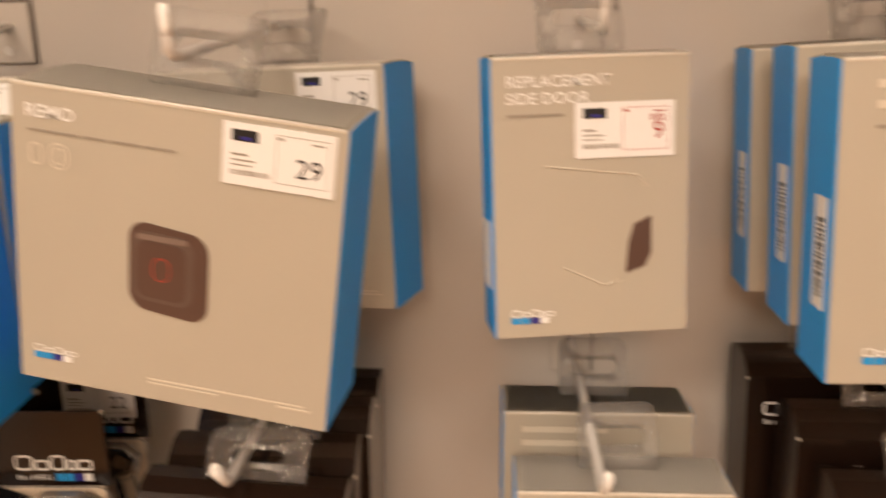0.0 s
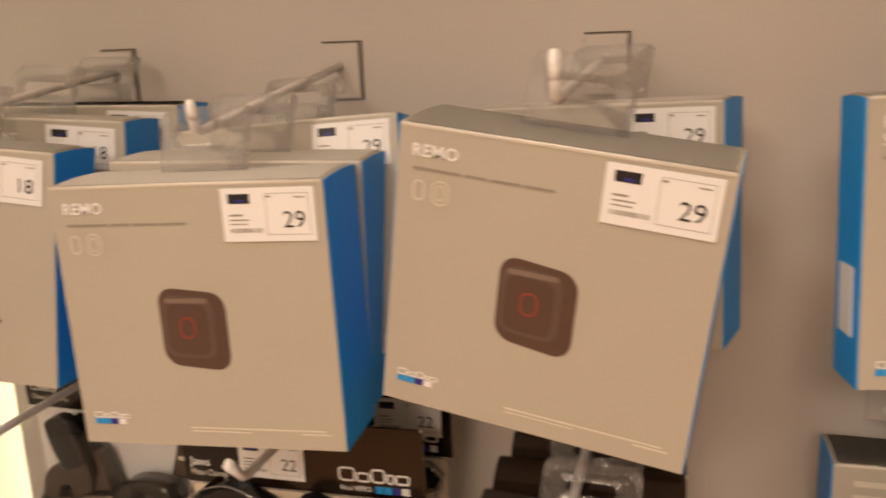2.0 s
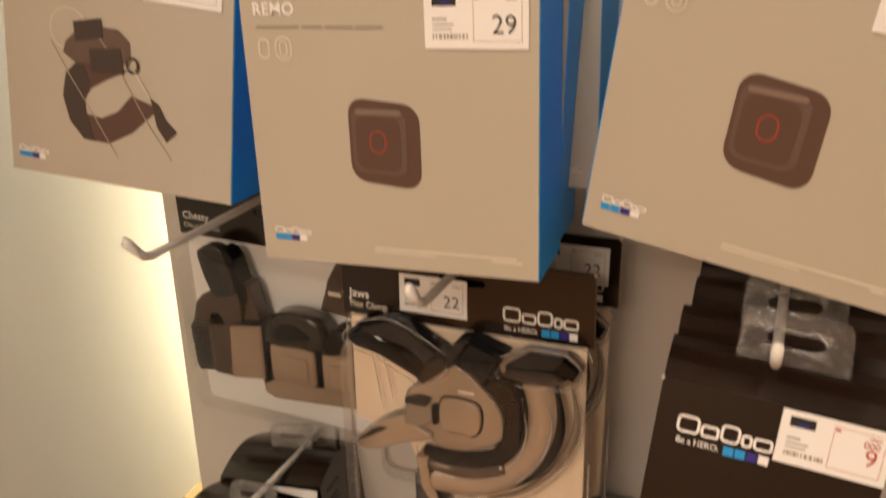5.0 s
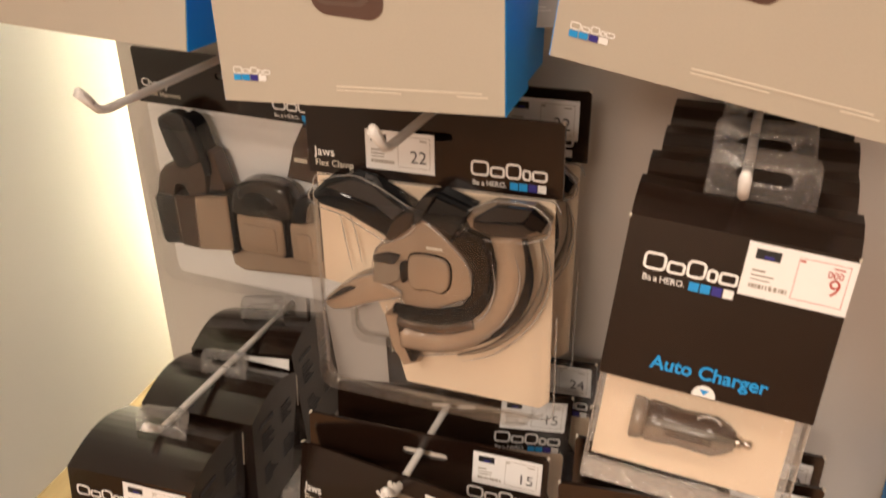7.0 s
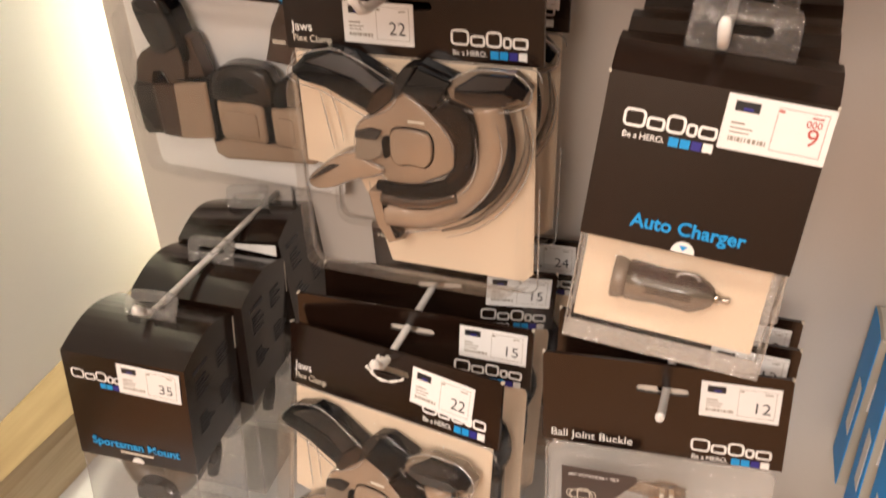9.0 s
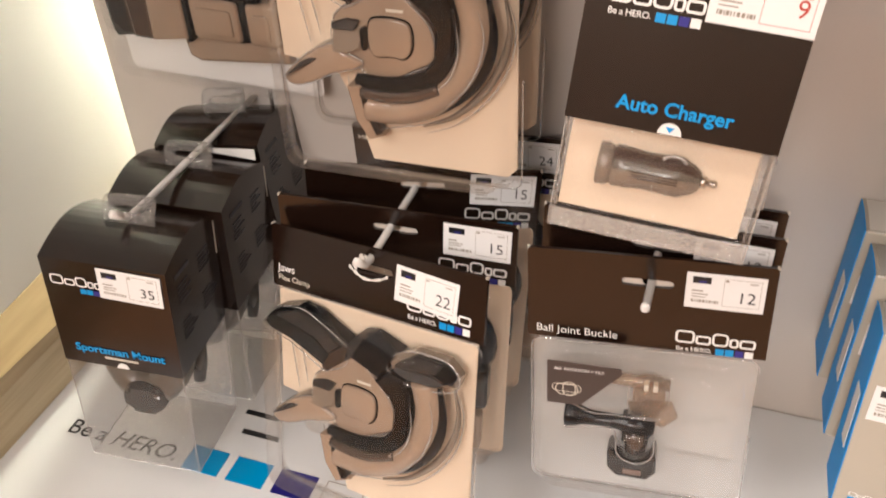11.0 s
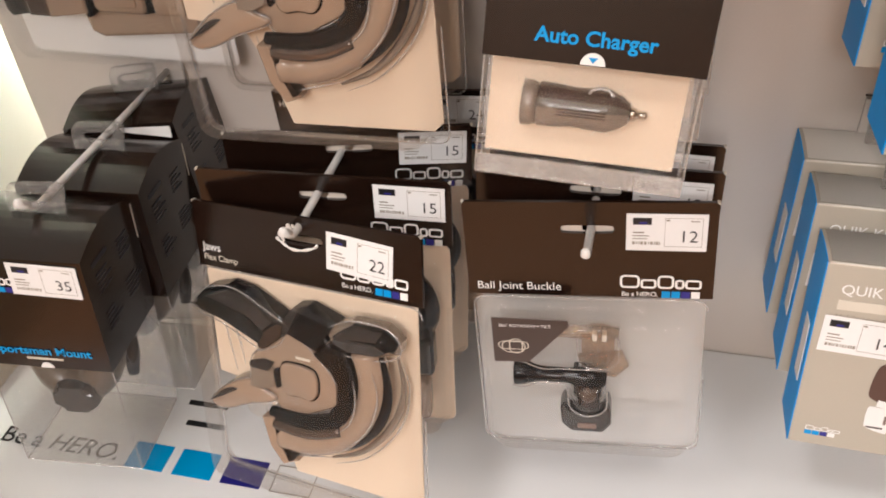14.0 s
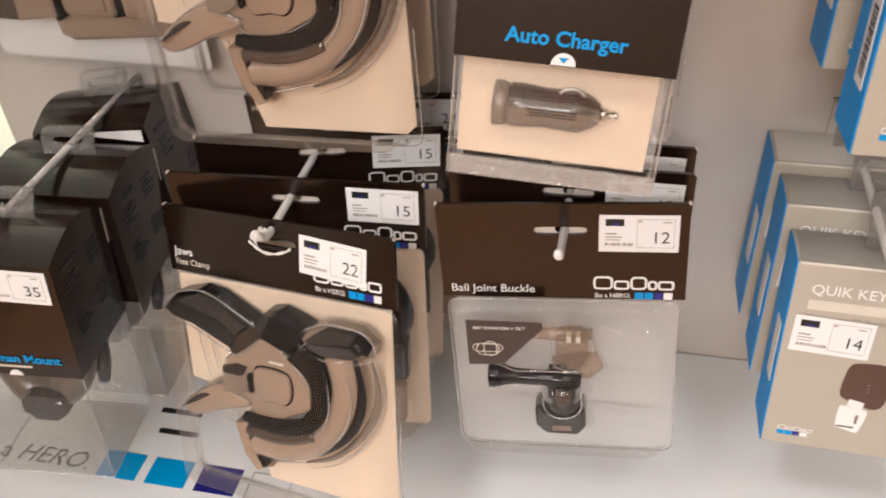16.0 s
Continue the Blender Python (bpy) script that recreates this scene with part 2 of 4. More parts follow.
def holed(x0, x1, z0, z1, hx, hz, hw, hh, y0, y1, corner=0.0):
    """A sheet in x and z with a rounded slot through it."""
    out = bmesh.new()
    angles = sorted([2 * math.pi * i / 40 for i in range(40)] + [math.atan2(z - hz, x - hx) % (2 * math.pi) for x in (x0, x1) for z in (z0, z1)])

    def outer(a):
        c, s = math.cos(a), math.sin(a)
        t = min([v for v in ((x1 - hx) / c if c > 1e-9 else 9, (x0 - hx) / c if c < -1e-9 else 9, (z1 - hz) / s if s > 1e-9 else 9, (z0 - hz) / s if s < -1e-9 else 9)])
        x, z = hx + t * c, hz + t * s
        for qx, sx in ((x0 + corner, -1), (x1 - corner, 1)):
            for qz, sz in ((z0 + corner, -1), (z1 - corner, 1)):
                if corner and (x - qx) * sx > 0 and (z - qz) * sz > 0:
                    d = math.hypot(x - qx, z - qz)
                    x, z = qx + (x - qx) * corner / d, qz + (z - qz) * corner / d
        return x, z

    def inner(a):
        c, s = math.cos(a), math.sin(a)
        r, half = hh / 2, hw / 2 - hh / 2
        t = r / abs(s) if abs(s) > 1e-6 else 9
        if abs(t * c) > half:
            b = half * abs(c)
            t = b + math.sqrt(max(b * b - half * half + r * r, 0))
        return hx + t * c, hz + t * s

    rings = []
    for y in (y0, y1):
        rings.append([out.verts.new((outer(a)[0], y, outer(a)[1])) for a in angles])
        rings.append([out.verts.new((inner(a)[0], y, inner(a)[1])) for a in angles])
    n = len(angles)
    for i in range(n):
        j = (i + 1) % n
        o0, i0, o1, i1 = rings
        out.faces.new((o0[i], o0[j], i0[j], i0[i]))
        out.faces.new((o1[j], o1[i], i1[i], i1[j]))
        out.faces.new((o0[j], o0[i], o1[i], o1[j]))
        out.faces.new((i0[i], i0[j], i1[j], i1[i]))
    return out


def letters(words, size, x, z, y, align="LEFT", spacing=1.0, tilt=0.0, bm=None, weight=0.006):
    """Flat letters that face the front, from the left end (or middle) of their base line."""
    cu = bpy.data.curves.new("letters", "FONT")
    cu.body, cu.size, cu.align_x, cu.space_character, cu.resolution_u = words, size, align, spacing, 3
    cu.offset = size * weight
    ob = bpy.data.objects.new("letters", cu)
    scene.collection.objects.link(ob)
    me = bpy.data.meshes.new_from_object(ob)
    out = bm or bmesh.new()
    start = len(out.verts)
    out.from_mesh(me)
    out.verts.ensure_lookup_table()
    turn = pose(x, y, z) @ pose(0, 0, 0, 0, -tilt, 0) @ pose(0, 0, 0, 90)
    for v in out.verts[start:]:
        v.co = turn @ v.co
    bpy.data.objects.remove(ob)
    bpy.data.curves.remove(cu)
    bpy.data.meshes.remove(me)
    return out


def bars(items, y0, y1, bm=None):
    out = bm or bmesh.new()
    for x0, x1, z0, z1 in items:
        block(x0, x1, y0, y1, z0, z1, bm=out)
    return out


def ring(w, h, r, t, cx, cz, y, bm):
    a, b = rounded(w, h, r, cx, cz, 4), rounded(w - 2 * t, h - 2 * t, max(r - t, 0.0002), cx, cz, 4)
    va = [bm.verts.new((x, y, z)) for x, z in a]
    vb = [bm.verts.new((x, y, z)) for x, z in b]
    n = len(a)
    for i in range(n):
        bm.faces.new((va[i], va[(i + 1) % n], vb[(i + 1) % n], vb[i]))


def price_label(parent, x, z, price, tilt=0.0, red=False, y=-0.0008):
    """A 43 by 23 mm paper label; x, z is its top left corner."""
    m = pose(x, y, z, 0, tilt, 0)
    paper = part("price_label", block(0, 0.043, 0, 0.0003, -0.0235, 0, 0.0001, 1), M_PAPER, parent, "white paper price label", m)
    part("printed_patch", block(0.0035, 0.0135, -0.00015, 0, -0.0068, -0.0025), M_INK, paper)
    marks = bars([(0.007, 0.011, -0.0062, -0.005)], -0.0003, -0.00016)
    part("printed_patch", marks, M_NAVY, paper)
    rng = random.Random(price)
    lines = [(0.0035, 0.0035 + 0.005 + 0.002 * rng.random(), -0.0122, -0.0114), (0.0035, 0.0125, -0.0142, -0.0136), (0.0035, 0.0115, -0.016, -0.0155)]
    u = 0.0035
    while u < 0.0185:
        wid = rng.choice((0.0006, 0.0009, 0.0013))
        lines.append((u, u + wid, -0.0195, -0.0176))
        u += wid + rng.choice((0.0004, 0.0007))
    part("small_print", bars(lines, -0.00015, 0), M_FADED, paper)
    edge = [(0.0205, 0.0207, -0.0205, -0.0025), (0.0205, 0.0405, -0.0206, -0.0204), (0.0205, 0.0405, -0.0027, -0.0025), (0.0402, 0.0404, -0.0205, -0.0025), (0.021, 0.023, -0.0044, -0.0034), (0.034, 0.0385, -0.0047, -0.0041)]
    part("printed_border", bars(edge, -0.00012, 0), M_RED if red else M_FADED, paper)
    size = 0.0105
    part("price", letters(price, size, 0.0385, -0.0175 if not red else -0.016, -0.00025, "RIGHT", weight=-0.004), M_RED if red else M_INK, paper)
    if red:
        part("small_print", letters("000", 0.0042, 0.0385, -0.0085, -0.00025, "RIGHT"), M_RED, paper)
    return paper


def brand_mark(parent, x, z, w, small=False, slogan=True, y=-0.0005):
    """Five hollow white shapes over a row of four coloured squares; x, z is the top left corner."""
    bm = bmesh.new()
    h = w * (0.20 if not small else 0.17)
    for cx, cw, tall in ((0.125, 0.245, 1), (0.355, 0.195, 0), (0.565, 0.205, 1), (0.735, 0.115, 0), (0.90, 0.20, 0)):
        ch = h if tall else h * 0.70
        ring(cw * w, ch, ch * 0.3, max(w * 0.029, 0.0004), x + cx * w, z - h + ch / 2, y, bm)
    part("logo_shape", bm, M_WHITE, parent)
    s = w * (0.105 if not small else 0.2)
    left = x + (w * 0.52 if not small else 0.0)
    gap = s * (1.14 if not small else 1.12)
    top = z - h * (1.22 if not small else 1.12)
    for i, mt in enumerate((M_CYAN, M_CYAN, M_NAVY, M_WHITE)):
        part("logo_square", block(left + i * gap, left + i * gap + s, y, y + 0.0003, top - s * (0.92 if not small else 0.72), top), mt, parent)
    if slogan and not small:
        part("slogan", letters("Be a HERO.", w * 0.098, x + w * 0.02, top - s * 0.75, y, spacing=0.95), M_WHITE, parent)


def hang_tab(parent, x, z, w=0.042, h=0.024, slot=0.022, y=0.0, tilt=0.0, mat=None):
    m = pose(x, y, z, tilt, 0, 0)
    bm = holed(-w / 2, w / 2, -0.006, h, 0, h * 0.45, slot, h * 0.27, -0.0003, 0.0002, 0.005)
    for v in bm.verts:
        up = max(v.co.z, 0.0)
        v.co.y += 0.42 * up * up / h + 0.10 * v.co.x * up / h
    part("hang_tab", bm, mat or M_TAB, parent, "clear plastic hang tab with a slot", m, smooth=True)


def clear_walls(x0, x1, y0, y1, z0, z1, r=0.0015):
    """Four upright walls of clear film with rounded corners."""
    bm = bmesh.new()
    pts = rounded(x1 - x0, y1 - y0, r, (x0 + x1) / 2, (y0 + y1) / 2, 3)
    low = [bm.verts.new((x, y, z0)) for x, y in pts]
    high = [bm.verts.new((x, y, z1)) for x, y in pts]
    n = len(pts)
    for i in range(n):
        bm.faces.new((low[i], low[(i + 1) % n], high[(i + 1) % n], high[i]))
    return bm


def curved(points, steps=4):
    """A closed rounded outline through corner points given in millimetres."""
    n = len(points)
    out = []
    for i in range(n):
        a, b, c, d = [Vector((points[(i + k) % n][0] * 0.001, points[(i + k) % n][1] * 0.001)) for k in (-1, 0, 1, 2)]
        for s in range(steps):
            t = s / steps
            p = 0.5 * (2 * b + (c - a) * t + (2 * a - 5 * b + 4 * c - d) * t * t + (3 * b - a - 3 * c + d) * t ** 3)
            out.append((p.x, p.y))
    return out


def carton_profile(h, d, arch):
    top = [(d * i / 8, arch * math.sin(math.pi * min(i / 8, 1) * 0.8)) for i in range(9)]
    return top + [(d, -h), (0, -h)]


def grey_carton(name, m, w, h, d, label, group, arch=0.0015):
    ob = thing(name, m, label, "product box", group)
    prof = carton_profile(h, d, arch)
    part("carton_body", sides(prof, -w / 2 + 0.0002, w / 2 - 0.0002, 0.0005), M_GREY, ob)
    # Pale tube on the fold paints the highlight along the top front edge.
    part("folded_edge", tube([(-w / 2 + 0.001, 0.0003, -0.0002), (0, 0.0002, 0.0), (w / 2 - 0.001, 0.0003, -0.0002)], 0.0007, 6), M_LITFOLD, ob, "folded carton edge with its highlight painted pale", smooth=True)
    # Thin lid in the paler grey that carries the painted top light.
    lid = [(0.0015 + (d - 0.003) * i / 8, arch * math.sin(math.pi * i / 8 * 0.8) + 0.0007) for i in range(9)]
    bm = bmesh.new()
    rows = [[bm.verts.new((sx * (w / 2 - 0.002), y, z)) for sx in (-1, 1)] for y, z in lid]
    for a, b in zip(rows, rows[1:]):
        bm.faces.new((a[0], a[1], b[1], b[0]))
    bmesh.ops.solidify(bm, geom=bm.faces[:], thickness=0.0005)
    part("top_flap", bm, M_GREYLIT, ob)
    # Pale strip: some wear, mostly the bright highlight line of this edge.
    part("worn_edge", bars([(-w / 2 + 0.001, w / 2 - 0.001, -0.0010, -0.0002)], -0.0003, 0.0), M_PALE, ob, "worn front edge with its highlight painted pale")
    for sx in (-1, 1):
        part("side_panel", sides([(max(y, 0.0009), z - 0.0004) for y, z in prof], sx * w / 2 - 0.0004, sx * w / 2 + 0.0002), M_BLUE, ob, "blue card side panel")
    hang_tab(ob, 0, arch + 0.004, w=0.044 if w > 0.12 else 0.038, h=0.027, slot=0.026, y=d * 0.55, tilt=-6)
    return ob

# ---- setting ----
WALL_X0, WALL_X1 = -0.307, 1.25
TOP_ROW, MID_ROW, LOW_ROW = 1.432, 1.244, 1.027

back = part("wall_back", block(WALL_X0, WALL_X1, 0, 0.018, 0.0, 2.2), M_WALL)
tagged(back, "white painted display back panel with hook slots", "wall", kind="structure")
side_bm = block(-0.40, -0.322, -0.62, 0.20, 0.8925, 2.2)
for v in side_bm.verts:
    if v.co.x > -0.33:
        v.co.x = -0.3619 if v.co.y > 0 else -0.304
side = part("wall_side", side_bm, M_SIDE)
# Unseen panel, added to keep near lamp light off the upper back panel.
tagged(part("ceiling_niche", block(-0.30, WALL_X1, -0.40, -0.001, 1.85, 1.88), M_SIDE), "unseen white top panel added to shade the upper back panel", "ceiling", kind="structure")
tagged(side, "white side panel washed by a hidden light strip", "wall", kind="structure")
tagged(part("wall_rear", block(-0.40, WALL_X1, 0.20, 0.23, 0.0, 2.2), M_SIDE), "plain wall behind the display", "wall", kind="structure")
strip = part("light_strip", block(-0.345, -0.318, 0.186, 0.194, 0.93, 2.18), M_LED)
tagged(strip, "warm white light strip hidden behind the panel edge", "lamp")
trim_bm = block(-0.40, -0.316, -0.62, 0.195, 0.849, 0.8920)
for v in trim_bm.verts:
    if v.co.z > 0.87 and v.co.x > -0.35:
        v.co.x = -0.303 - 0.0706 * (v.co.y + 0.62)
trim = part("trim_1", trim_bm, M_WOOD)
tagged(trim, "oiled oak trim board along the side panel", "trim", kind="structure")
tagged(part("trim_2", block(-0.36, -0.317, -0.62, -0.001, 0.8005, 0.8480), M_PALEWOOD), "pale oak board under the trim", "trim", kind="structure")
shelf = part("shelf", block(-0.36, WALL_X1, -0.40, -0.0005, 0.772, 0.8, 0.002, 2), M_SHELF)
tagged(shelf, "glossy white display shelf with printed graphics", "shelf", kind="structure")
tagged(part("cabinet_base", block(-0.36, WALL_X1, -0.38, -0.001, 0.0, 0.7715), M_SIDE), "white base cabinet under the shelf", "cabinet", kind="structure")
tagged(part("floor", block(-3, 3.6, -4, 0.4, -0.05, 0), M_FLOOR), "oak plank shop floor", "floor", kind="structure")
tagged(part("ceiling", block(-3, 3.6, -4, 0.4, 2.7, 2.75), M_CEIL), "plain warm white shop ceiling", "ceiling", kind="structure")
for nm, b in (("wall_west", (-3.1, -3, -4, 0.4)), ("wall_east", (3.6, 3.7, -4, 0.4)), ("wall_south", (-3, 3.6, -4.1, -4)), ("wall_north", (-3, 3.6, 0.4, 0.5))):
    tagged(part(nm, block(*b, 0, 2.7), M_ROOM), "warm beige shop wall", "wall", kind="structure")


def flat_print(points, mat, name="shelf_print", z=0.8008):
    xs, ys = [p[0] for p in points], [p[1] for p in points]
    return part(name, block(min(xs), max(xs), min(ys), max(ys), z - 0.0007, z), mat, shelf)


def rect(x0, x1, y0, y1, skew=0.0):
    return [(x0, y0), (x1, y0), (x1 + skew, y1), (x0 + skew, y1)]


for x0, mt in ((-0.174, M_TURQ), (-0.135, M_TURQ), (-0.096, M_NAVYS)):
    flat_print(rect(x0, x0 + 0.031, -0.198, -0.175), mt, "printed_square")
for b in ((-0.057, -0.026, -0.1755, -0.175), (-0.057, -0.026, -0.198, -0.1975), (-0.057, -0.0565, -0.198, -0.175), (-0.0265, -0.026, -0.198, -0.175)):
    flat_print(rect(*b), M_FADED, "printed_line")
for b in ((-0.152, -0.118, -0.1335, -0.129), (-0.145, -0.112, -0.153, -0.1485)):
    flat_print(rect(*b), M_INK, "printed_bar")
bm = letters("Be a ", 0.021, -0.285, 0, 0)
bm = letters("HERO.", 0.021, -0.243, 0, 0, bm=bm)
for v in bm.verts:
    lean = 0.25 if v.co.x > -0.245 else 0.0
    v.co = (v.co.x + lean * v.co.z, -0.195 + v.co.z, 0.8009)
part("printed_words", bm, M_INK, shelf)


# ---- hooks ----
def hook(x, z, length, drop=0.0, rise=0.016, lean=0.006):
    ob = thing("display_hook", pose(x, 0, z), "white coated wire display hook on a square plate", "hook", "hooks on the back panel")
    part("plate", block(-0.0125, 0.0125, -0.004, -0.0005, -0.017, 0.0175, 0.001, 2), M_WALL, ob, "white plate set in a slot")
    part("slot", bars([(-0.0130, 0.0137, 0.0180, 0.0188), (0.0130, 0.0137, -0.0175, 0.0188)], -0.0012, 0.0005), M_SLOT, ob, "dark slot edge")
    screw = tube([(-0.001, -0.0055, -0.010), (-0.001, -0.003, -0.010)], 0.0028, 12)
    part("screw", screw, M_PEG, ob)
    path = [(0, -0.002, 0.004), (0, -length * 0.5, 0.004 - drop * 0.5), (0, -length + 0.006, 0.004 - drop), (0, -length, 0.0055 - drop), (0, -length - lean, 0.004 + rise - drop)]
    part("rod", tube(path, 0.0024, 10), M_PEG, ob, smooth=True)
    tip = [(0, -length - lean * (0.35 + 0.2 * i), 0.004 + rise * (0.45 + 0.22 * i) - drop) for i in range(4)]
    part("end_cap", tube(tip, [0.0025, 0.0026, 0.0026, 0.0019], 10), M_CAP, ob, "white rubber end cap", smooth=True)
    return ob


for x, reach, drop, rise in ((-0.173, 0.173, 0.018, 0.020), (-0.009, 0.177, 0.022, 0.013), (0.156, 0.192, 0.009, 0.017), (0.321, 0.124, 0.003, 0.021), (0.486, 0.176, 0.012, 0.018)):
    hook(x, TOP_ROW, reach, drop, rise, 0.002)
for x in (-0.164, 0.0, 0.159, 0.321, 0.486):
    hook(x, MID_ROW - 0.003, 0.181, rise=0.014, lean=0.013)
for x, reach in ((-0.172, 0.176), (-0.006, 0.176), (0.157, 0.167), (0.325, 0.176)):
    hook(x, LOW_ROW - 0.004, reach, rise=0.012, lean=0.012)


# ---- grey boxes with the remote ----
def remote_box(m, price_tilt=0.0):
    w, h, d = 0.1315, 0.1235, 0.044
    ob = grey_carton("remote_control_box", m, w, h, d, "warm grey card box with blue sides, remote picture and price label", "boxes on the top hooks")
    part("title", letters("REMO", 0.0072, -0.0595, -0.0124, -0.0005, spacing=1.05, weight=0.022), M_WHITE, ob)
    part("subtitle", bars([(-0.0585, -0.038, -0.0180, -0.0170), (-0.0365, -0.027, -0.0180, -0.0170), (-0.0255, -0.013, -0.0180, -0.0170), (-0.012, 0.0005, -0.0180, -0.0170)], -0.0004, 0), M_FADED, ob)
    for rw, rh, rt, rx in ((0.0055, 0.009, 0.0009, -0.0555), (0.0080, 0.0105, 0.0007, -0.0462), (0.0040, 0.0068, 0.0007, -0.0462)):
        icon = bmesh.new()
        ring(rw, rh, rw * 0.48, rt, rx, -0.0265, -0.0004, icon)
        part("icon", icon, M_PALE, ob)
    body = rounded(0.0325, 0.0365, 0.0075, -0.0017, -0.0663, 6)
    body = [(x, z + 0.10 * (x + 0.0017) * (-1)) for x, z in body]
    part("remote_picture", prism(body, -0.0004, 0.0), M_PIC, ob, "printed picture of a dark brown remote")
    face = [(x, z - 0.05 * x) for x, z in rounded(0.0250, 0.0290, 0.0055, -0.0040, -0.0655, 6)]
    pic = ob.children[-1]
    part("printed_face", prism(face, -0.0006, -0.0004), M_PIC2, pic)
    inner = [(x, z - 0.05 * x) for x, z in rounded(0.0205, 0.0235, 0.0045, -0.0045, -0.0665, 6)]
    part("printed_face", prism(inner, -0.0008, -0.0006), M_PIC, pic)
    part("printed_ridge", prism(rounded(0.0210, 0.0022, 0.0010, -0.0040, -0.0528, 3), -0.0009, -0.0006), M_PALEPIC, pic)
    dot = bmesh.new()
    ring(0.0075, 0.010, 0.0036, 0.0005, -0.0045, -0.0655, -0.0010, dot)
    part("printed_ring", dot, M_RED, pic)
    brand_mark(ob, -0.0592, -0.1075, 0.0185, small=True)
    part("small_print", bars([(-0.0095, 0.056, -0.1147, -0.1140), (-0.0095, 0.020, -0.1163, -0.1158), (0.045, 0.0585, -0.1163, -0.1156)], -0.0003, 0), M_PALE, ob)
    price_label(ob, 0.0187, -0.0026, "29", price_tilt)
    return ob


first = remote_box(pose(-0.0079, -0.1954, 1.3936, -1.0, -1.7, 3.9))
copy_thing(first, pose(-0.0085, -0.149, 1.3965, -2, 0.3, 4.5))
copy_thing(first, pose(-0.0060, -0.100, 1.4100, -13, -4.2, 2.0))
tilted = copy_thing(first, pose(0.1584, -0.1975, 1.4102, 2.8, 8.1, -5.0))
tagged(tilted, "warm grey card box with blue sides hanging crooked, price label")
copy_thing(first, pose(0.1560, -0.068, 1.4145, -3, -2.5, -13))


# ---- grey boxes with the tube mount ----
def mount_box(m):
    w, h, d = 0.132, 0.1235, 0.038
    ob = grey_carton("tube_mount_box", m, w, h, d, "warm grey card box with a picture of a strap clamp", "boxes on the top hooks", arch=0.0015)
    part("title", letters("LARGE TUBE MOUNT", 0.0062, -0.0615, -0.0125, -0.0005, spacing=1.0, weight=0.02), M_WHITE, ob)
    part("subtitle", bars([(-0.061, -0.047, -0.0172, -0.0160), (-0.0455, -0.036, -0.0172, -0.0160), (-0.034, -0.025, -0.0172, -0.0160)], -0.0004, 0), M_FADED, ob)
    clamp = part("clamp_picture", prism([(0.0106, -0.0629), (0.0014, -0.0595), (-0.0192, -0.0614), (-0.0258, -0.068), (-0.0278, -0.0795), (-0.024, -0.0927), (-0.0159, -0.1012), (-0.0011, -0.1019), (0.0131, -0.0942), (0.0255, -0.0827), (0.0267, -0.0791), (0.013, -0.075), (0.0049, -0.084), (-0.0051, -0.089), (-0.0141, -0.0877), (-0.0147, -0.0801), (-0.0108, -0.074), (-0.0008, -0.0682)], -0.0004, 0), M_PIC, ob, "printed picture of a dark strap clamp", pose(-0.004, 0, 0.0005))
    part("printed_strap", prism([(-0.0192, -0.0617), (-0.0253, -0.0679), (-0.0278, -0.0795), (-0.024, -0.0927), (-0.0159, -0.1012), (-0.0092, -0.1018), (-0.0141, -0.0877), (-0.0147, -0.0801), (-0.0109, -0.0719), (-0.0147, -0.0621)], -0.0006, -0.0004), M_PRINT, clamp)
    part("printed_mount", prism([(-0.0266, -0.0571), (-0.0245, -0.0511), (-0.0189, -0.0461), (-0.003, -0.0422), (0.0059, -0.0424), (0.0126, -0.048), (0.0129, -0.0549), (0.0088, -0.0597), (-0.0192, -0.0617), (-0.0231, -0.0593)], -0.0007, -0.0004), M_PIC2, clamp)
    for block_outline in ([(-0.0197, -0.0409), (-0.0033, -0.0378), (-0.0025, -0.0474), (-0.0186, -0.0508)], [(-0.0109, -0.0538), (0.0074, -0.0516), (0.0092, -0.0645), (-0.0097, -0.0655)]):
        part("printed_block", prism(block_outline, -0.0010, -0.0007), M_PRINT, clamp)
    loop = bmesh.new()
    ring(0.0075, 0.0085, 0.0036, 0.0013, 0.0143, -0.0593, -0.0011, loop)
    part("printed_ring", loop, M_PRINT, clamp)
    part("printed_cord", tube([(0.0153, -0.0006, -0.0622), (0.0236, -0.0006, -0.0743)], 0.0006, 5), M_PALE, clamp)
    part("printed_bolt", prism([(0.0242, -0.075), (0.0288, -0.0774), (0.0331, -0.085), (0.0392, -0.0903), (0.0333, -0.0964), (0.0278, -0.0893), (0.0256, -0.0806)], -0.0007, -0.0004), M_PRINT, clamp)
    halo = bmesh.new()
    ring(0.022, 0.022, 0.0108, 0.0005, -0.0272, -0.0446, -0.0002, halo)
    part("printed_circle", halo, M_PALE, ob)
    for line in ([(-0.0374, -0.0518), (-0.0285, -0.0657), (-0.0125, -0.0888), (0.0002, -0.1083)], [(-0.0167, -0.0374), (-0.0019, -0.0559), (0.0185, -0.0873), (0.0318, -0.1047)]):
        part("printed_line", tube(smooth_path([(x, -0.0007, z) for x, z in line], 4), 0.00025, 4), M_FADEDLINE, ob)
    brand_mark(ob, -0.0608, -0.1095, 0.0185, small=True)
    price_label(ob, 0.0175, -0.0025, "18", 2)
    return ob


tube_first = mount_box(pose(-0.1667, -0.1681, 1.4076, -4.3, 5.1, 7.2))
copy_thing(tube_first, pose(-0.166, -0.108, 1.4145, -4, 2.5, 5.0))
copy_thing(tube_first, pose(-0.163, -0.056, 1.417, -3, 0.5, 2.0))


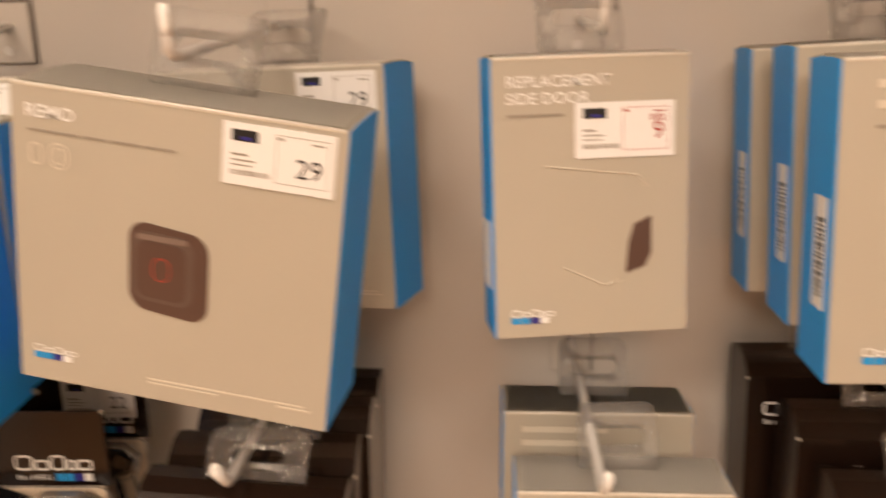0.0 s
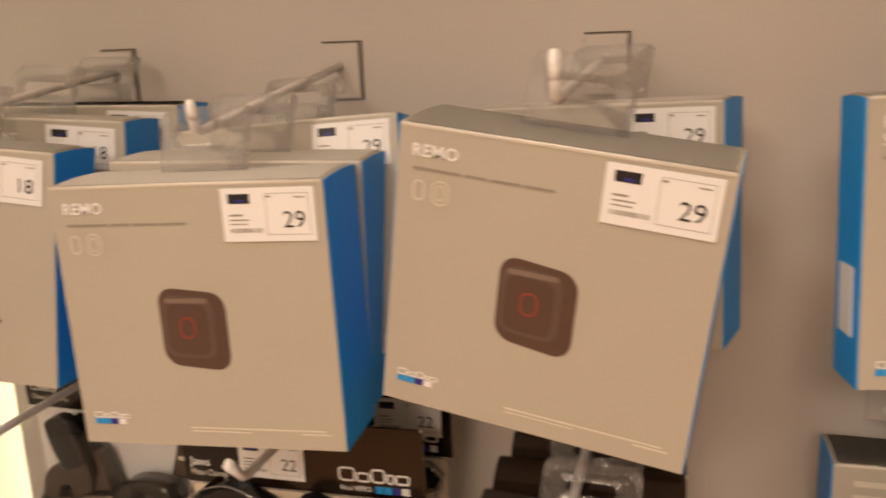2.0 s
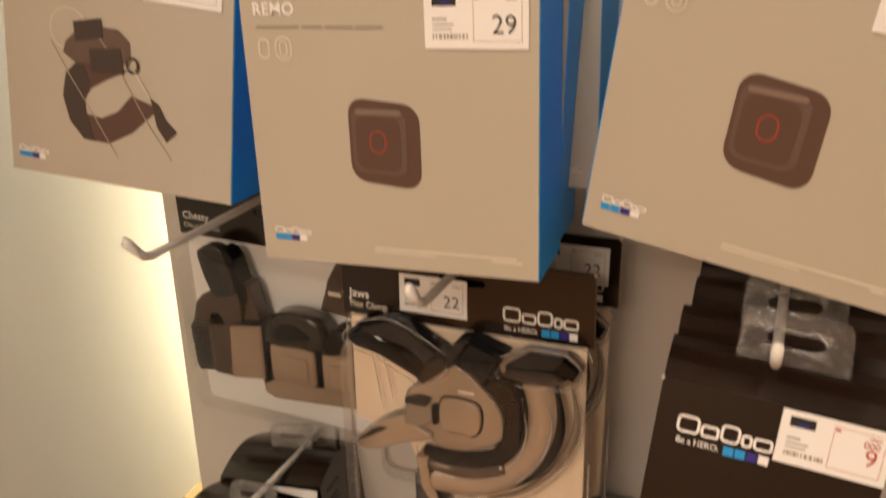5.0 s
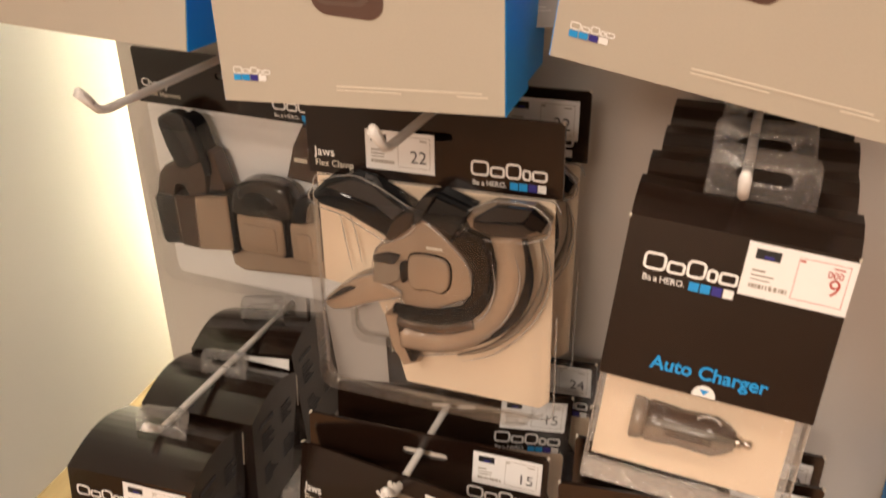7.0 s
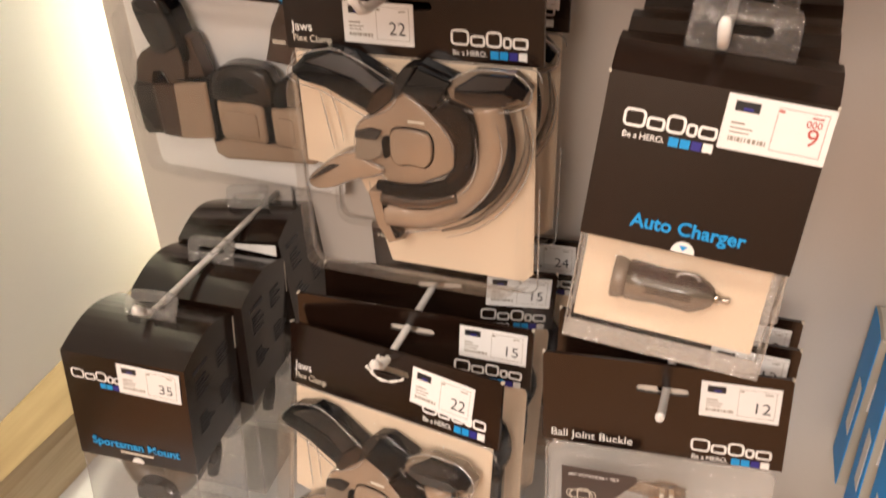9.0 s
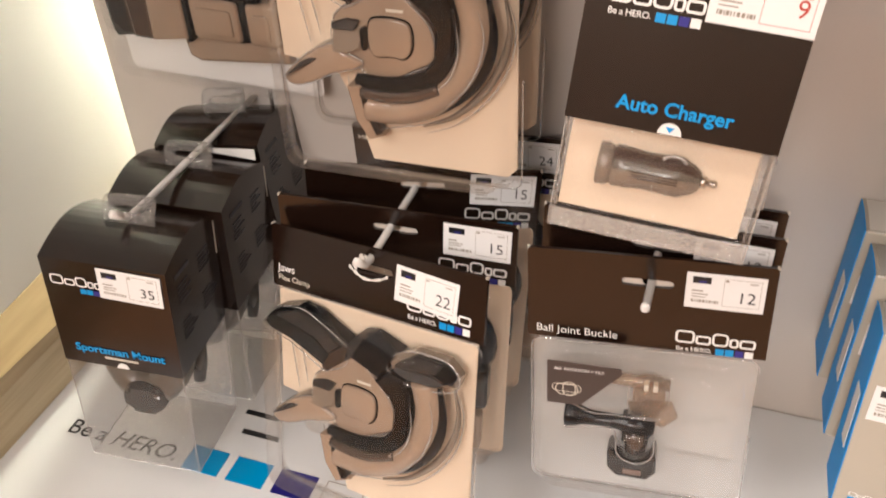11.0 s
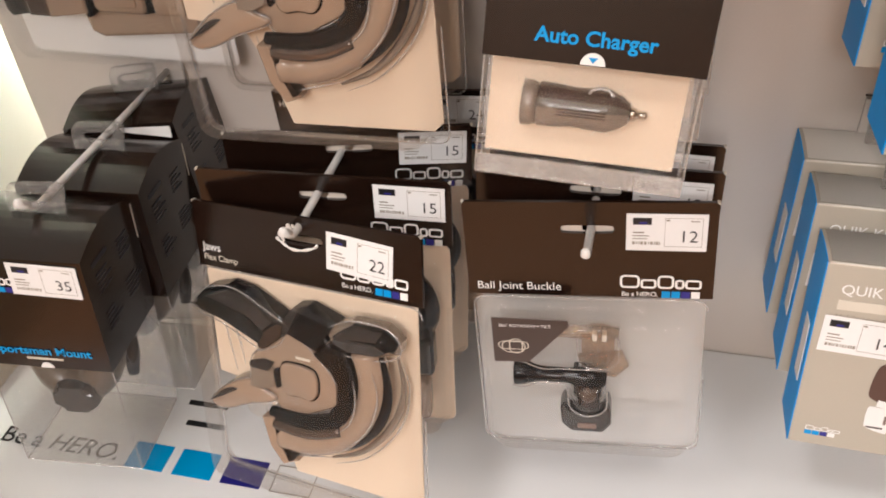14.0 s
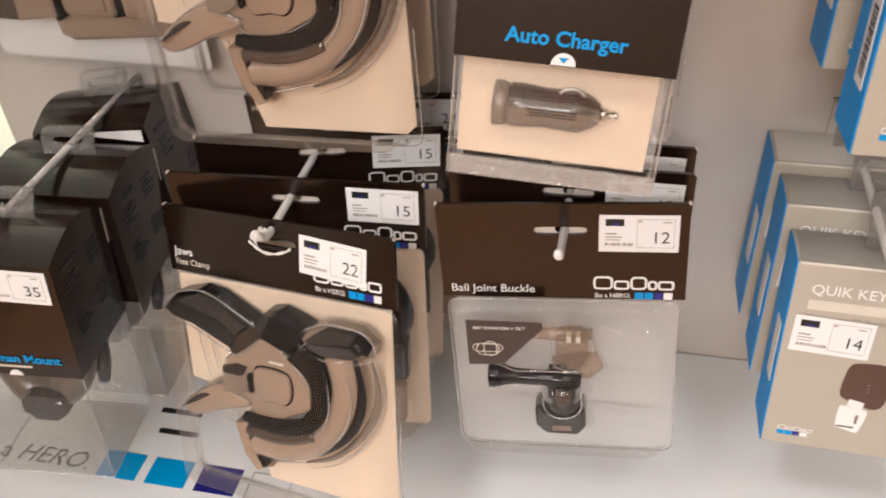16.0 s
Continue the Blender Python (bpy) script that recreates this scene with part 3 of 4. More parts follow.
# ---- grey door boxes ----
def door_box(m, w=0.0852, h=0.1203, d=0.032, price="9", group="boxes on the top hooks"):
    ob = grey_carton("replacement_door_box", m, w, h, d, "narrow grey card box with blue sides and a red price label", group, arch=0.0015)
    part("title", letters("REPLACEMENT", 0.0068, -0.0365, -0.0122, -0.0005), M_WHITE, ob)
    part("title", letters("SIDE DOOR", 0.0068, -0.0365, -0.0192, -0.0005), M_WHITE, ob)
    part("subtitle", bars([(-0.036, -0.012, -0.0246, -0.0234)], -0.0004, 0), M_FADED, ob)
    part("door_picture", prism([(0.0185, -0.0720), (0.0262, -0.0685), (0.0262, -0.0850), (0.0235, -0.0905), (0.0150, -0.0935), (0.0162, -0.080)], -0.0005, 0), M_PIC, ob, "printed picture of a small dark door")
    outline = tube([(-0.020, -0.0003, -0.0455), (0.020, -0.0003, -0.0505), (0.024, -0.0003, -0.0555)], 0.0003, 5)
    part("printed_outline", outline, M_PALE, ob)
    part("printed_outline", tube([(-0.012, -0.0003, -0.090), (0.006, -0.0003, -0.0985), (0.013, -0.0003, -0.0965)], 0.0003, 5), M_PALE, ob)
    brand_mark(ob, -0.0358, -0.1078, 0.0190, small=True)
    price_label(ob, -0.0072, -0.0193, price, red=True)
    part("barcode_label", block(-w / 2 - 0.0009, -w / 2 - 0.0005, d * 0.25, d * 0.8, -0.100, -0.070), M_PAPER, ob, "white barcode label on the side")
    return ob


door_box(pose(0.3143, -0.1366, 1.4231, -4.7, -0.9, 8.2))


# ---- wide grey boxes at the end of the top row ----
def plain_box(m, w, h, d, label, group):
    ob = grey_carton("accessory_box", m, w, h, d, label, group, arch=0.0015)
    for i in range(2):
        part("title", bars([(-w * 0.40, w * (0.05 - 0.1 * i), -0.0108 - 0.0075 * i, -0.0078 - 0.0075 * i)], -0.0004, 0), M_PALE, ob)
    part("subtitle", bars([(-w * 0.40, -w * 0.1, -0.0255, -0.0242)], -0.0004, 0), M_FADED, ob)
    brand_mark(ob, -w * 0.40, -h + 0.0145, 0.0195, small=True)
    lab = part("barcode_label", block(-w / 2 - 0.0009, -w / 2 - 0.0005, d * 0.18, d * 0.55, -h * 0.78, -h * 0.42), M_PAPER, ob, "white barcode label on the side")
    rng = random.Random(4)
    stripes, z = [], -h * 0.74
    while z < -h * 0.48:
        t = rng.choice((0.0007, 0.0011, 0.0018))
        stripes.append((z, z + t))
        z += t + rng.choice((0.0006, 0.001))
    bm = bmesh.new()
    for a, b in stripes:
        block(-w / 2 - 0.0011, -w / 2 - 0.0009, d * 0.24, d * 0.44, a, b, bm=bm)
    part("barcode", bm, M_INK, lab)
    return ob


GREY_LABEL = "warm grey card box with blue sides and barcode label"
end_box = plain_box(pose(0.4650, -0.1840, 1.4254, -3.7, -1.8, -3.0), 0.130, 0.124, 0.038, GREY_LABEL, "boxes on the top hooks")
copy_thing(end_box, pose(0.468, -0.123, 1.428, -4, -2.5, -3.0))
copy_thing(end_box, pose(0.466, -0.064, 1.424, -3, -2.5, -3.0))
mid_box = plain_box(pose(0.3345, -0.1514, 1.2269, -5.5, -0.1, 0.4), 0.100, 0.125, 0.040, GREY_LABEL, "boxes on the middle hooks")
copy_thing(mid_box, pose(0.329, -0.088, 1.236, -5, 0.5, 1.0))


# ---- memory card reader boxes on the lowest hook ----
def reader_box(m):
    w, h, d = 0.111, 0.123, 0.040
    ob = grey_carton("card_reader_box", m, w, h, d, "grey card box with blue sides and a card reader picture", "boxes on the lowest hooks", arch=0.002)
    part("title", letters("QUIK KEY", 0.0088, -0.046, -0.0185, -0.0005), M_WHITE, ob)
    part("title", bars([(-0.046, -0.005, -0.0285, -0.0225)], -0.0004, 0), M_PALE, ob)
    part("subtitle", letters("Mobile microSD Reader", 0.0045, -0.046, -0.0345, -0.0005), M_FADED, ob)
    price_label(ob, -0.0510, -0.0325, "14", 1.5)
    pic = part("reader_picture", prism(curved([(-18.5, -81), (-17.5, -67), (-15, -61), (-8, -59.5), (3, -59.5), (7.5, -63), (8, -72), (6, -86), (1, -90), (-7, -88), (-15, -85)], 3), -0.0004, 0), M_PIC, ob, "printed picture of a dark card reader")
    part("printed_plug", prism([(-0.0125, -0.0845), (-0.0040, -0.0862), (-0.0045, -0.0905), (-0.0130, -0.0890)], -0.0007, -0.0004), M_WHITE, pic)
    part("printed_plug", prism(curved([(-17, -91), (-14, -89.5), (-3, -91), (-1.2, -94), (-3.5, -106), (-6, -107.5), (-15, -105), (-17, -102)], 2), -0.0007, -0.0004), M_WHITE, pic)
    part("printed_port", bars([(-0.0155, -0.0065, -0.1045, -0.1035)], -0.0009, -0.0007), M_PRINT, pic)
    part("printed_dots", bars([(-0.0045, -0.0035, z, z + 0.0012) for z in (-0.079, -0.0765, -0.074)] + [(-0.007, -0.0055, -0.101, -0.095)], -0.0009, -0.0007), M_PALEPIC, pic)
    brand_mark(ob, -0.0475, -0.1095, 0.0195, small=True)
    part("barcode_label", block(-w / 2 - 0.0009, -w / 2 - 0.0005, d * 0.2, d * 0.55, -0.085, -0.045), M_PAPER, ob, "white barcode label on the side")
    return ob


reader = reader_box(pose(0.3401, -0.1323, 1.0112, -12.6, -0.2, -1.7))
copy_thing(reader, pose(0.337, -0.086, 1.016, -9, 0.3, -1.0))
copy_thing(reader, pose(0.333, -0.042, 1.017, -4, 0.5, 0.5))


# ---- blister packs ----
def tray(w, z0, z1, depth, r=0.010, mat=None, lip=0.003):
    """An open shell of clear film: a flange, a wall and a front face; z0 is its top."""
    bm = bmesh.new()
    cz, h = (z0 + z1) / 2, z0 - z1
    loops = []
    for grow, y, rr in ((0.0, -0.0004, r * 0.6), (-lip, -0.0006, r), (-lip - 0.0006, -depth * 0.30, r), (-lip - 0.0030, -depth * 0.33, r), (-lip - 0.0040, -depth * 0.30, r), (-lip - 0.0052, -depth * 0.88, r), (-lip - 0.0068, -depth, r)):
        pts = rounded(w + 2 * grow, h + 2 * grow, rr, 0, cz, 5)
        loops.append([bm.verts.new((x, y, z)) for x, z in pts])
    n = len(loops[0])
    for a, b in zip(loops, loops[1:]):
        for i in range(n):
            bm.faces.new((a[i], a[(i + 1) % n], b[(i + 1) % n], b[i]))
    bm.faces.new(loops[-1])
    return bm


def header_card(ob, w, h, slot_z, slot_w=0.030, lined=False):
    part("header_card", holed(-w / 2, w / 2, -h, 0, 0, slot_z, slot_w, 0.0052, -0.0012, 0.0012), M_DARK, ob, "dark brown folded header card with a slot")
    for sx in (-1, 1):
        part("worn_corner", prism([(sx * (w / 2 + 0.0002), 0.0002), (sx * (w / 2 - 0.0014), 0.0002), (sx * (w / 2 - 0.0006), -0.0007), (sx * (w / 2 + 0.0002), -0.0012)], -0.0015, 0.0014), M_PALE, ob, "pale worn card corner")
    if lined:
        # Pale sheet stands for the light that shows through the slot.
        part("slot_film", holed(-slot_w * 0.62, slot_w * 0.62, slot_z - 0.006, slot_z + 0.006, 0, slot_z, 0.0062, 0.0050, 0.0013, 0.0016), M_SLOTLIGHT, ob, "pale sheet standing for light seen through the slot")


def grown(points, by):
    """The outline moved outwards (inwards: minus) by a distance."""
    n = len(points)
    area = sum(points[i][0] * points[(i + 1) % n][1] - points[(i + 1) % n][0] * points[i][1] for i in range(n))
    sign = 1 if area > 0 else -1
    out = []
    for i in range(n):
        d = Vector(points[(i + 1) % n]) - Vector(points[i - 1])
        d = d.normalized() if d.length > 1e-9 else Vector((1, 0))
        out.append((points[i][0] + sign * by * d.y, points[i][1] - sign * by * d.x))
    return out


def pillow(points, y0, y1, r, k=4, flare=0.0, shut=True):
    """A solid on an outline, from y0 (front) to y1, its front edge rounded by r."""
    bm = bmesh.new()
    loops = [[bm.verts.new((x, y1, z)) for x, z in grown(points, flare)]]
    for i in range(k + 1):
        a = math.pi / 2 * i / k
        loops.append([bm.verts.new((x, y0 + r * (1 - math.sin(a)), z)) for x, z in grown(points, -r * (1 - math.cos(a)))])
    n = len(points)
    for a, b in zip(loops, loops[1:]):
        for i in range(n):
            bm.faces.new((a[i], a[(i + 1) % n], b[(i + 1) % n], b[i]))
    bm.faces.new(loops[-1])
    if shut:
        bm.faces.new(list(reversed(loops[0])))
    return bm


WEDGE = [(-70, -51), (-61, -42), (-44, -37), (-31, -39), (-8, -51), (-2, -55), (-6, -66), (-20, -74), (-24, -73), (-49, -61), (-66, -57)]
PLATE = [(26, -54), (30, -49), (44, -42), (66, -42), (75, -50), (73, -58), (59, -63), (41, -64), (29, -60)]


def facet(points, y, lean, rise, back=-0.010, edge=0.0007):
    """A solid on an outline in millimetres whose front slants: lean per metre to the right, rise per metre up."""
    pts = [(x * 0.001, z * 0.001) for x, z in points]
    cx, cz = sum(p[0] for p in pts) / len(pts), sum(p[1] for p in pts) / len(pts)
    bm = bmesh.new()
    loops = []
    for grow, sink in ((0.0, None), (0.0, edge), (-edge, 0.0)):
        ps = grown(pts, grow)
        loops.append([bm.verts.new((x, back if sink is None else y + sink + lean * (x - cx) + rise * (z - cz), z)) for x, z in ps])
    n = len(pts)
    for p, q in zip(loops, loops[1:]):
        for i in range(n):
            bm.faces.new((p[i], p[(i + 1) % n], q[(i + 1) % n], q[i]))
    bm.faces.new(loops[-1])
    return bm


def clamp_product(ob, dx=0.0, dz=0.0):
    """The flexible clamp that shows through the film."""
    def to(points):
        return [(x + dx, z + dz) for x, z in points]

    def at(points):
        return curved(to(points), 3)

    def way(points, y, steps=8):
        return smooth_path([((x + dx) * 0.001, y, (z + dz) * 0.001) for x, z in points], steps)

    def swell(count, least, most):
        return [least + (most - least) * math.sin(math.pi * i / (count - 1)) for i in range(count)]

    jaw = part("jaw", facet(to(WEDGE), -0.0150, 0, 0, -0.003, 0.0025), M_RUBBER, ob, "glossy black rubber jaw")
    # Smoke grey top and end facets put the black jaw's sheen into colour.
    part("jaw_top", facet(to([(-56, -43), (-41, -38), (-29, -40), (-8, -52), (-14, -58), (-26, -51), (-46, -46)]), -0.0200, 0.10, 0.42), M_SMOKE, jaw, "smoke grey facet painted as sheen on the jaw's upper face")
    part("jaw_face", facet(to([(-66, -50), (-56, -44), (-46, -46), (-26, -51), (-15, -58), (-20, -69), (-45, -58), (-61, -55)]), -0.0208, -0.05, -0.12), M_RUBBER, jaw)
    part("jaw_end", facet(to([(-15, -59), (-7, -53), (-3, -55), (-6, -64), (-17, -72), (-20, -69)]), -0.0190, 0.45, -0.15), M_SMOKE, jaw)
    cube = part("jaw_cube", facet(to([(-4, -52), (3, -43), (12, -41), (32, -48), (22, -64), (0, -60)]), -0.0140, 0, 0, -0.003, 0.0015), M_RUBBER, ob, "glossy black rubber block")
    # Smoke grey side: sheen of the black block, put into its colour.
    part("cube_side", facet(to([(-4, -52), (3, -43), (11, -42), (3, -55), (-2, -61)]), -0.0185, -0.35, 0.20), M_SMOKE, cube)
    part("cube_face", facet(to([(4, -55), (12, -42), (31, -49), (22, -63)]), -0.0210, 0.15, 0.22), M_RUBBER, cube)
    body = at([(-20, -74), (-2, -61), (3, -60), (15, -69), (27, -82), (30, -92), (29, -102), (15, -110), (-6, -119), (-17, -108), (-31, -103), (-30, -84), (-25, -77)])
    part("body_gap", prism(grown(body, 0.0010), -0.0125, -0.003), M_COCOA, ob)
    shell = part("clamp_body", pillow(body, -0.0150, -0.003, 0.0009, 2), M_TAUPE, ob, "taupe plastic clamp body", smooth=True)
    part("body_print", bars([((dx + 3) * 0.001, (dx + 13) * 0.001, (dz - 76) * 0.001, (dz - 74.4) * 0.001)], -0.0153, -0.0149), M_PALE, shell)
    knob = at([(-8, -85), (-4, -80), (11, -80), (17, -84), (17, -96), (12, -102), (4, -101), (-4, -102), (-8, -97)])
    part("groove", prism(grown(knob, 0.0011), -0.0154, -0.012), M_RUBBER, ob)
    part("knob", pillow(knob, -0.0175, -0.012, 0.0010, 2), M_TAUPE, ob, "taupe clamp knob", smooth=True)
    part("knob_notch", pillow(at([(-14, -88), (-10, -85), (-8, -90), (-9, -97), (-13, -99)]), -0.0168, -0.012, 0.001, 2), M_RUBBER, ob, smooth=True)
    part("hinge", facet(to([(-30, -84), (-21, -82), (-14, -82), (-11, -88), (-14, -98), (-21, -101), (-30, -100)]), -0.0170, 0.12, 0.25, -0.008, 0.001), M_GREYRING, ob, "grey brown plastic hinge")
    # Dark sliver paints shade along the hinge's upper side.
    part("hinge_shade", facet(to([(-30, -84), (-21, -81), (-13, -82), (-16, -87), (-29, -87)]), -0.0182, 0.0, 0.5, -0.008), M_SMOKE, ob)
    lever = at([(-64, -119), (-54, -109), (-42, -101), (-30, -97), (-26, -101), (-14, -106), (-18, -110), (-34, -115), (-49, -122), (-60, -124)])
    part("lever_edge", prism(grown(lever, 0.0007), -0.0150, -0.006), M_COCOA, ob)
    part("lever", pillow(lever, -0.0180, -0.006, 0.0010, 2), M_TAUPE, ob, "taupe clamp lever", smooth=True)
    part("lever_fold", facet(to([(-63, -118), (-53, -109), (-31, -98), (-34, -102), (-51, -112)]), -0.0186, 0, 0.35, -0.012, 0.0004), M_SMOKE, ob)
    part("inner_arm", facet(to([(19, -67), (27, -60), (38, -63), (44, -76), (43, -92), (38, -103), (31, -109), (24, -108), (31, -99), (32, -84), (28, -76)]), -0.0200, 0.15, 0, -0.003, 0.0022), M_RUBBER, ob, "glossy black inner arm")
    line = way([(40, -96), (34, -107), (19, -115), (2, -118), (-18, -117)], -0.0160)
    part("neck_core", tube(line, swell(len(line), 0.0035, 0.0048), 12), M_RUBBER, ob, "glossy black neck core", smooth=True)
    line = way([(33, -117), (17, -123), (2, -125), (-15, -124)], -0.0178)
    part("neck_tube", tube(line, swell(len(line), 0.0036, 0.0042), 12), M_CHROME, ob, "glossy smoky tube with bright streaks", smooth=True)
    line = way([(50, -62), (53.5, -80), (51, -97), (43, -112), (27, -127), (7, -135), (-14, -136)], -0.0105, 10)
    part("flexible_neck", tube(line, [0.0096 + 0.00012 * math.sin(i * 1.3) for i in range(len(line))], 16), M_TAUPE, ob, "taupe flexible neck", smooth=True)
    line = way([(60, -62), (63, -84), (59, -102), (49, -118), (33, -131), (16, -141)], -0.0125, 8)
    part("neck_side", tube(line, swell(len(line), 0.0016, 0.0040), 10), M_RUBBER, ob, "black side strip of the neck", smooth=True)
    line = way([(68, -64), (71, -84), (66, -104), (55, -122), (38, -138), (18, -147)], -0.0070, 8)
    part("neck_edge", tube(line, swell(len(line), 0.0008, 0.0024), 8), M_GREYRING, ob, "grey brown edge of the neck", smooth=True)
    part("neck_groove", tube(way([(43, -70), (44.5, -90), (38, -107), (24, -120)], -0.0185), 0.0010, 8), M_RUBBER, ob, smooth=True)
    foot = to([(-23, -120), (-15, -121), (-14, -130), (-8, -150), (-5, -154), (-14, -156), (-20, -142)])
    part("neck_foot", facet(foot, -0.0165, 0.5, 0, -0.004, 0.0008), M_TAUPE, ob, "taupe foot of the neck")
    part("foot_edge", facet(to([(-16, -122), (-13, -123), (-12, -131), (-6, -151), (-9, -152), (-15, -134)]), -0.0180, 0.3, 0, -0.008, 0.0004), M_RUBBER, ob)
    plate = part("base_plate", facet(to(PLATE), -0.0160, 0, 0, -0.008, 0.0022), M_GREYRING, ob, "smoky mounting plate with slanted faces")
    # Darker facets paint reflections onto the grey brown plate.
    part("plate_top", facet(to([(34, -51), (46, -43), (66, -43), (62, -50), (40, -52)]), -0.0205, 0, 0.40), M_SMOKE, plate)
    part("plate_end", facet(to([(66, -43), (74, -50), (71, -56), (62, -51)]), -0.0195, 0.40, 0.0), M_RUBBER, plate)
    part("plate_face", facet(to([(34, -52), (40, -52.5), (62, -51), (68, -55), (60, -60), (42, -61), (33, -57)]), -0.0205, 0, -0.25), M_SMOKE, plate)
    creases = [([(-58, -66), (-55, -84), (-52, -103)], -0.0040), ([(-51, -66), (-47, -82), (-45, -97)], -0.0040), ([(45, -78), (46, -92), (41, -108), (30, -119)], -0.0205), ([(57, -70), (60, -84), (57, -100), (49, -115), (34, -130)], -0.0190),
               ([(70, -68), (74, -84), (70, -106), (58, -126), (40, -143), (20, -152)], -0.0060), ([(-26, -118), (-24, -136), (-18, -155)], -0.0120), ([(22, -143), (4, -147), (-8, -150)], -0.0120)]
    # Milky tubes draw the highlights on the film's creases.
    for points, y in creases:
        line = way(points, y, 6)
        part("film_crease", tube(line, swell(len(line), 0.00015, 0.00060), 6), M_RIM, ob, "film crease with its highlight put in as a pale tube", smooth=True)
    # Pale outlines paint the bright highlight round each formed film edge.
    for outline, y in ((body, -0.0153), (at(WEDGE), -0.0165), (at(PLATE), -0.0172), (lever, -0.0165)):
        edge = [(x, y, z) for x, z in grown(outline, 0.0006)]
        part("film_edge", tube(edge + edge[:1], 0.00042, 5), M_RIM, ob, "pressed edge of the clear film, highlight painted pale")


def clamp_pack(m, w=0.1555, h=0.190, group="clamp packs", dx=0.0, dz=0.0):
    ob = thing("clamp_pack", m, "clear blister pack of a flexible clamp under a dark header card", "blister pack", group)
    header_card(ob, w, 0.0425, -0.0135)
    part("title", letters("Jaws", 0.0076, -w / 2 + 0.0045, -0.0315, -0.0016), M_WHITE, ob)
    part("subtitle", letters("Flex Clamp", 0.0056, -w / 2 + 0.0045, -0.0378, -0.0016), M_PALE, ob)
    brand_mark(ob, w / 2 - 0.0525, -0.0245, 0.0440, y=-0.0016)
    card = [(-w / 2 + 0.004, -0.040), (w / 2 - 0.004, -0.040), (w / 2 - 0.004, -h + 0.014), (w / 2 - 0.010, -h + 0.008), (-0.020, -h + 0.008), (-0.030, -h + 0.046), (-0.040, -h + 0.068), (-w / 2 + 0.004, -h + 0.072)]
    part("insert_card", prism(card, 0.0, 0.0008), M_BEIGE, ob, "cream insert card cut away at a lower corner")
    part("rim", tube([(x, -0.0006, z) for x, z in rounded(w - 0.002, h - 0.044, 0.007, 0, -(h + 0.043) / 2) + [(w / 2 - 0.001, -(h + 0.043) / 2)]], 0.0005, 6), M_RIM, ob)
    part("blister", tray(w - 0.001, -0.043, -h, 0.0265), M_CLEAR, ob, "clear plastic blister")
    clamp_product(ob, dx, dz)
    return ob


upper = clamp_pack(pose(-0.011, -0.100, 1.237, -3.1, -2.0, -1.1), h=0.186)
price_label(upper, -0.0390, -0.0125, "22", 0.5, y=-0.0018)
tagged(upper, "clear blister pack of a black flexible clamp, price 22")
behind = clamp_pack(pose(-0.008, -0.055, 1.242, -2.0, -0.5, 1.5), h=0.186)
price_label(behind, 0.0285, -0.006, "22", 0, y=-0.0018)
lower = clamp_pack(pose(-0.0052, -0.1646, 1.0326, -16.3, -5.3, -11.1), dx=-4.0, dz=-9.0)
price_label(lower, 0.0180, -0.0055, "22", 4, y=-0.0018)
tagged(lower, "blister pack of a black flexible clamp hanging crooked, torn slot")
rim = [(0.0135 * math.cos(radians(i)) - 0.002, -0.0026 - 0.0012 * math.sin(radians(i * 3)), -0.0145 + 0.0052 * math.sin(radians(i))) for i in range(175, 352, 11)]
part("torn_rim", tube(rim, [0.0004 + 0.0007 * abs(math.sin(0.9 * i + 0.6)) for i in range(len(rim))], 7), M_CAP, lower, "torn white card edge at the slot", smooth=True)
for tx, tz, tw, th, turn in ((-0.0055, -0.0085, 0.0050, 0.0080, 18), (0.0000, -0.0075, 0.0034, 0.0060, -24), (-0.0115, -0.0140, 0.0055, 0.0036, 60)):
    flap = prism([(-tw / 2, 0), (tw / 2, 0), (tw * 0.30, th * 0.6), (tw * 0.05, th), (-tw * 0.35, th * 0.7)], -0.0004, 0.0002)
    part("torn_flap", flap, M_CAP, lower, "curled flap of torn white card", pose(tx, -0.0035, tz, 28, turn, 0))


def strap_pack(m, price, w=0.156, h=0.200):
    ob = thing("strap_mount_pack", m, "clear blister pack of black straps under a dark header card", "blister pack", "strap packs on the lowest hook")
    header_card(ob, w, 0.0450, -0.0140, lined=True)
    brand_mark(ob, w / 2 - 0.0500, -0.0300, 0.0445, y=-0.0016)
    price_label(ob, w / 2 - 0.0465, -0.0035, price, 0.5, y=-0.0018)
    part("insert_card", prism(rounded(w - 0.004, h - 0.046, 0.006, 0, -(h + 0.044) / 2), 0.0, 0.0008), M_BEIGE, ob, "cream insert card behind the product")
    part("blister", tray(w - 0.001, -0.046, -h, 0.024), M_CLEAR, ob, "clear plastic blister")
    coil = [(0.040 + 0.022 * math.cos(a), -0.011, -0.088 + 0.026 * math.sin(a)) for a in [i * math.pi / 12 for i in range(-2, 23)]]
    part("strap", tube(coil, 0.0085, 8), M_RUBBER, ob, "black webbing strap", smooth=True)
    part("buckle", block(0.030, 0.066, -0.020, -0.003, -0.140, -0.108, 0.004, 3), M_SMOKE, ob, "dark plastic buckle")
    part("buckle", block(0.028, 0.062, -0.018, -0.003, -0.184, -0.148, 0.005, 3), M_TAUPE, ob, "taupe plastic buckle")
    part("strap", prism(rounded(0.050, 0.090, 0.012, -0.030, -0.115), -0.016, -0.003, 0.003), M_RUBBER, ob, "black webbing strap")
    return ob


strap_pack(pose(-0.0032, -0.1327, 1.0395, -3.7, 0.7, 4.1), "15")
strap_pack(pose(-0.0002, -0.0882, 1.044, -1.7, 2.5, 16.0), "15")
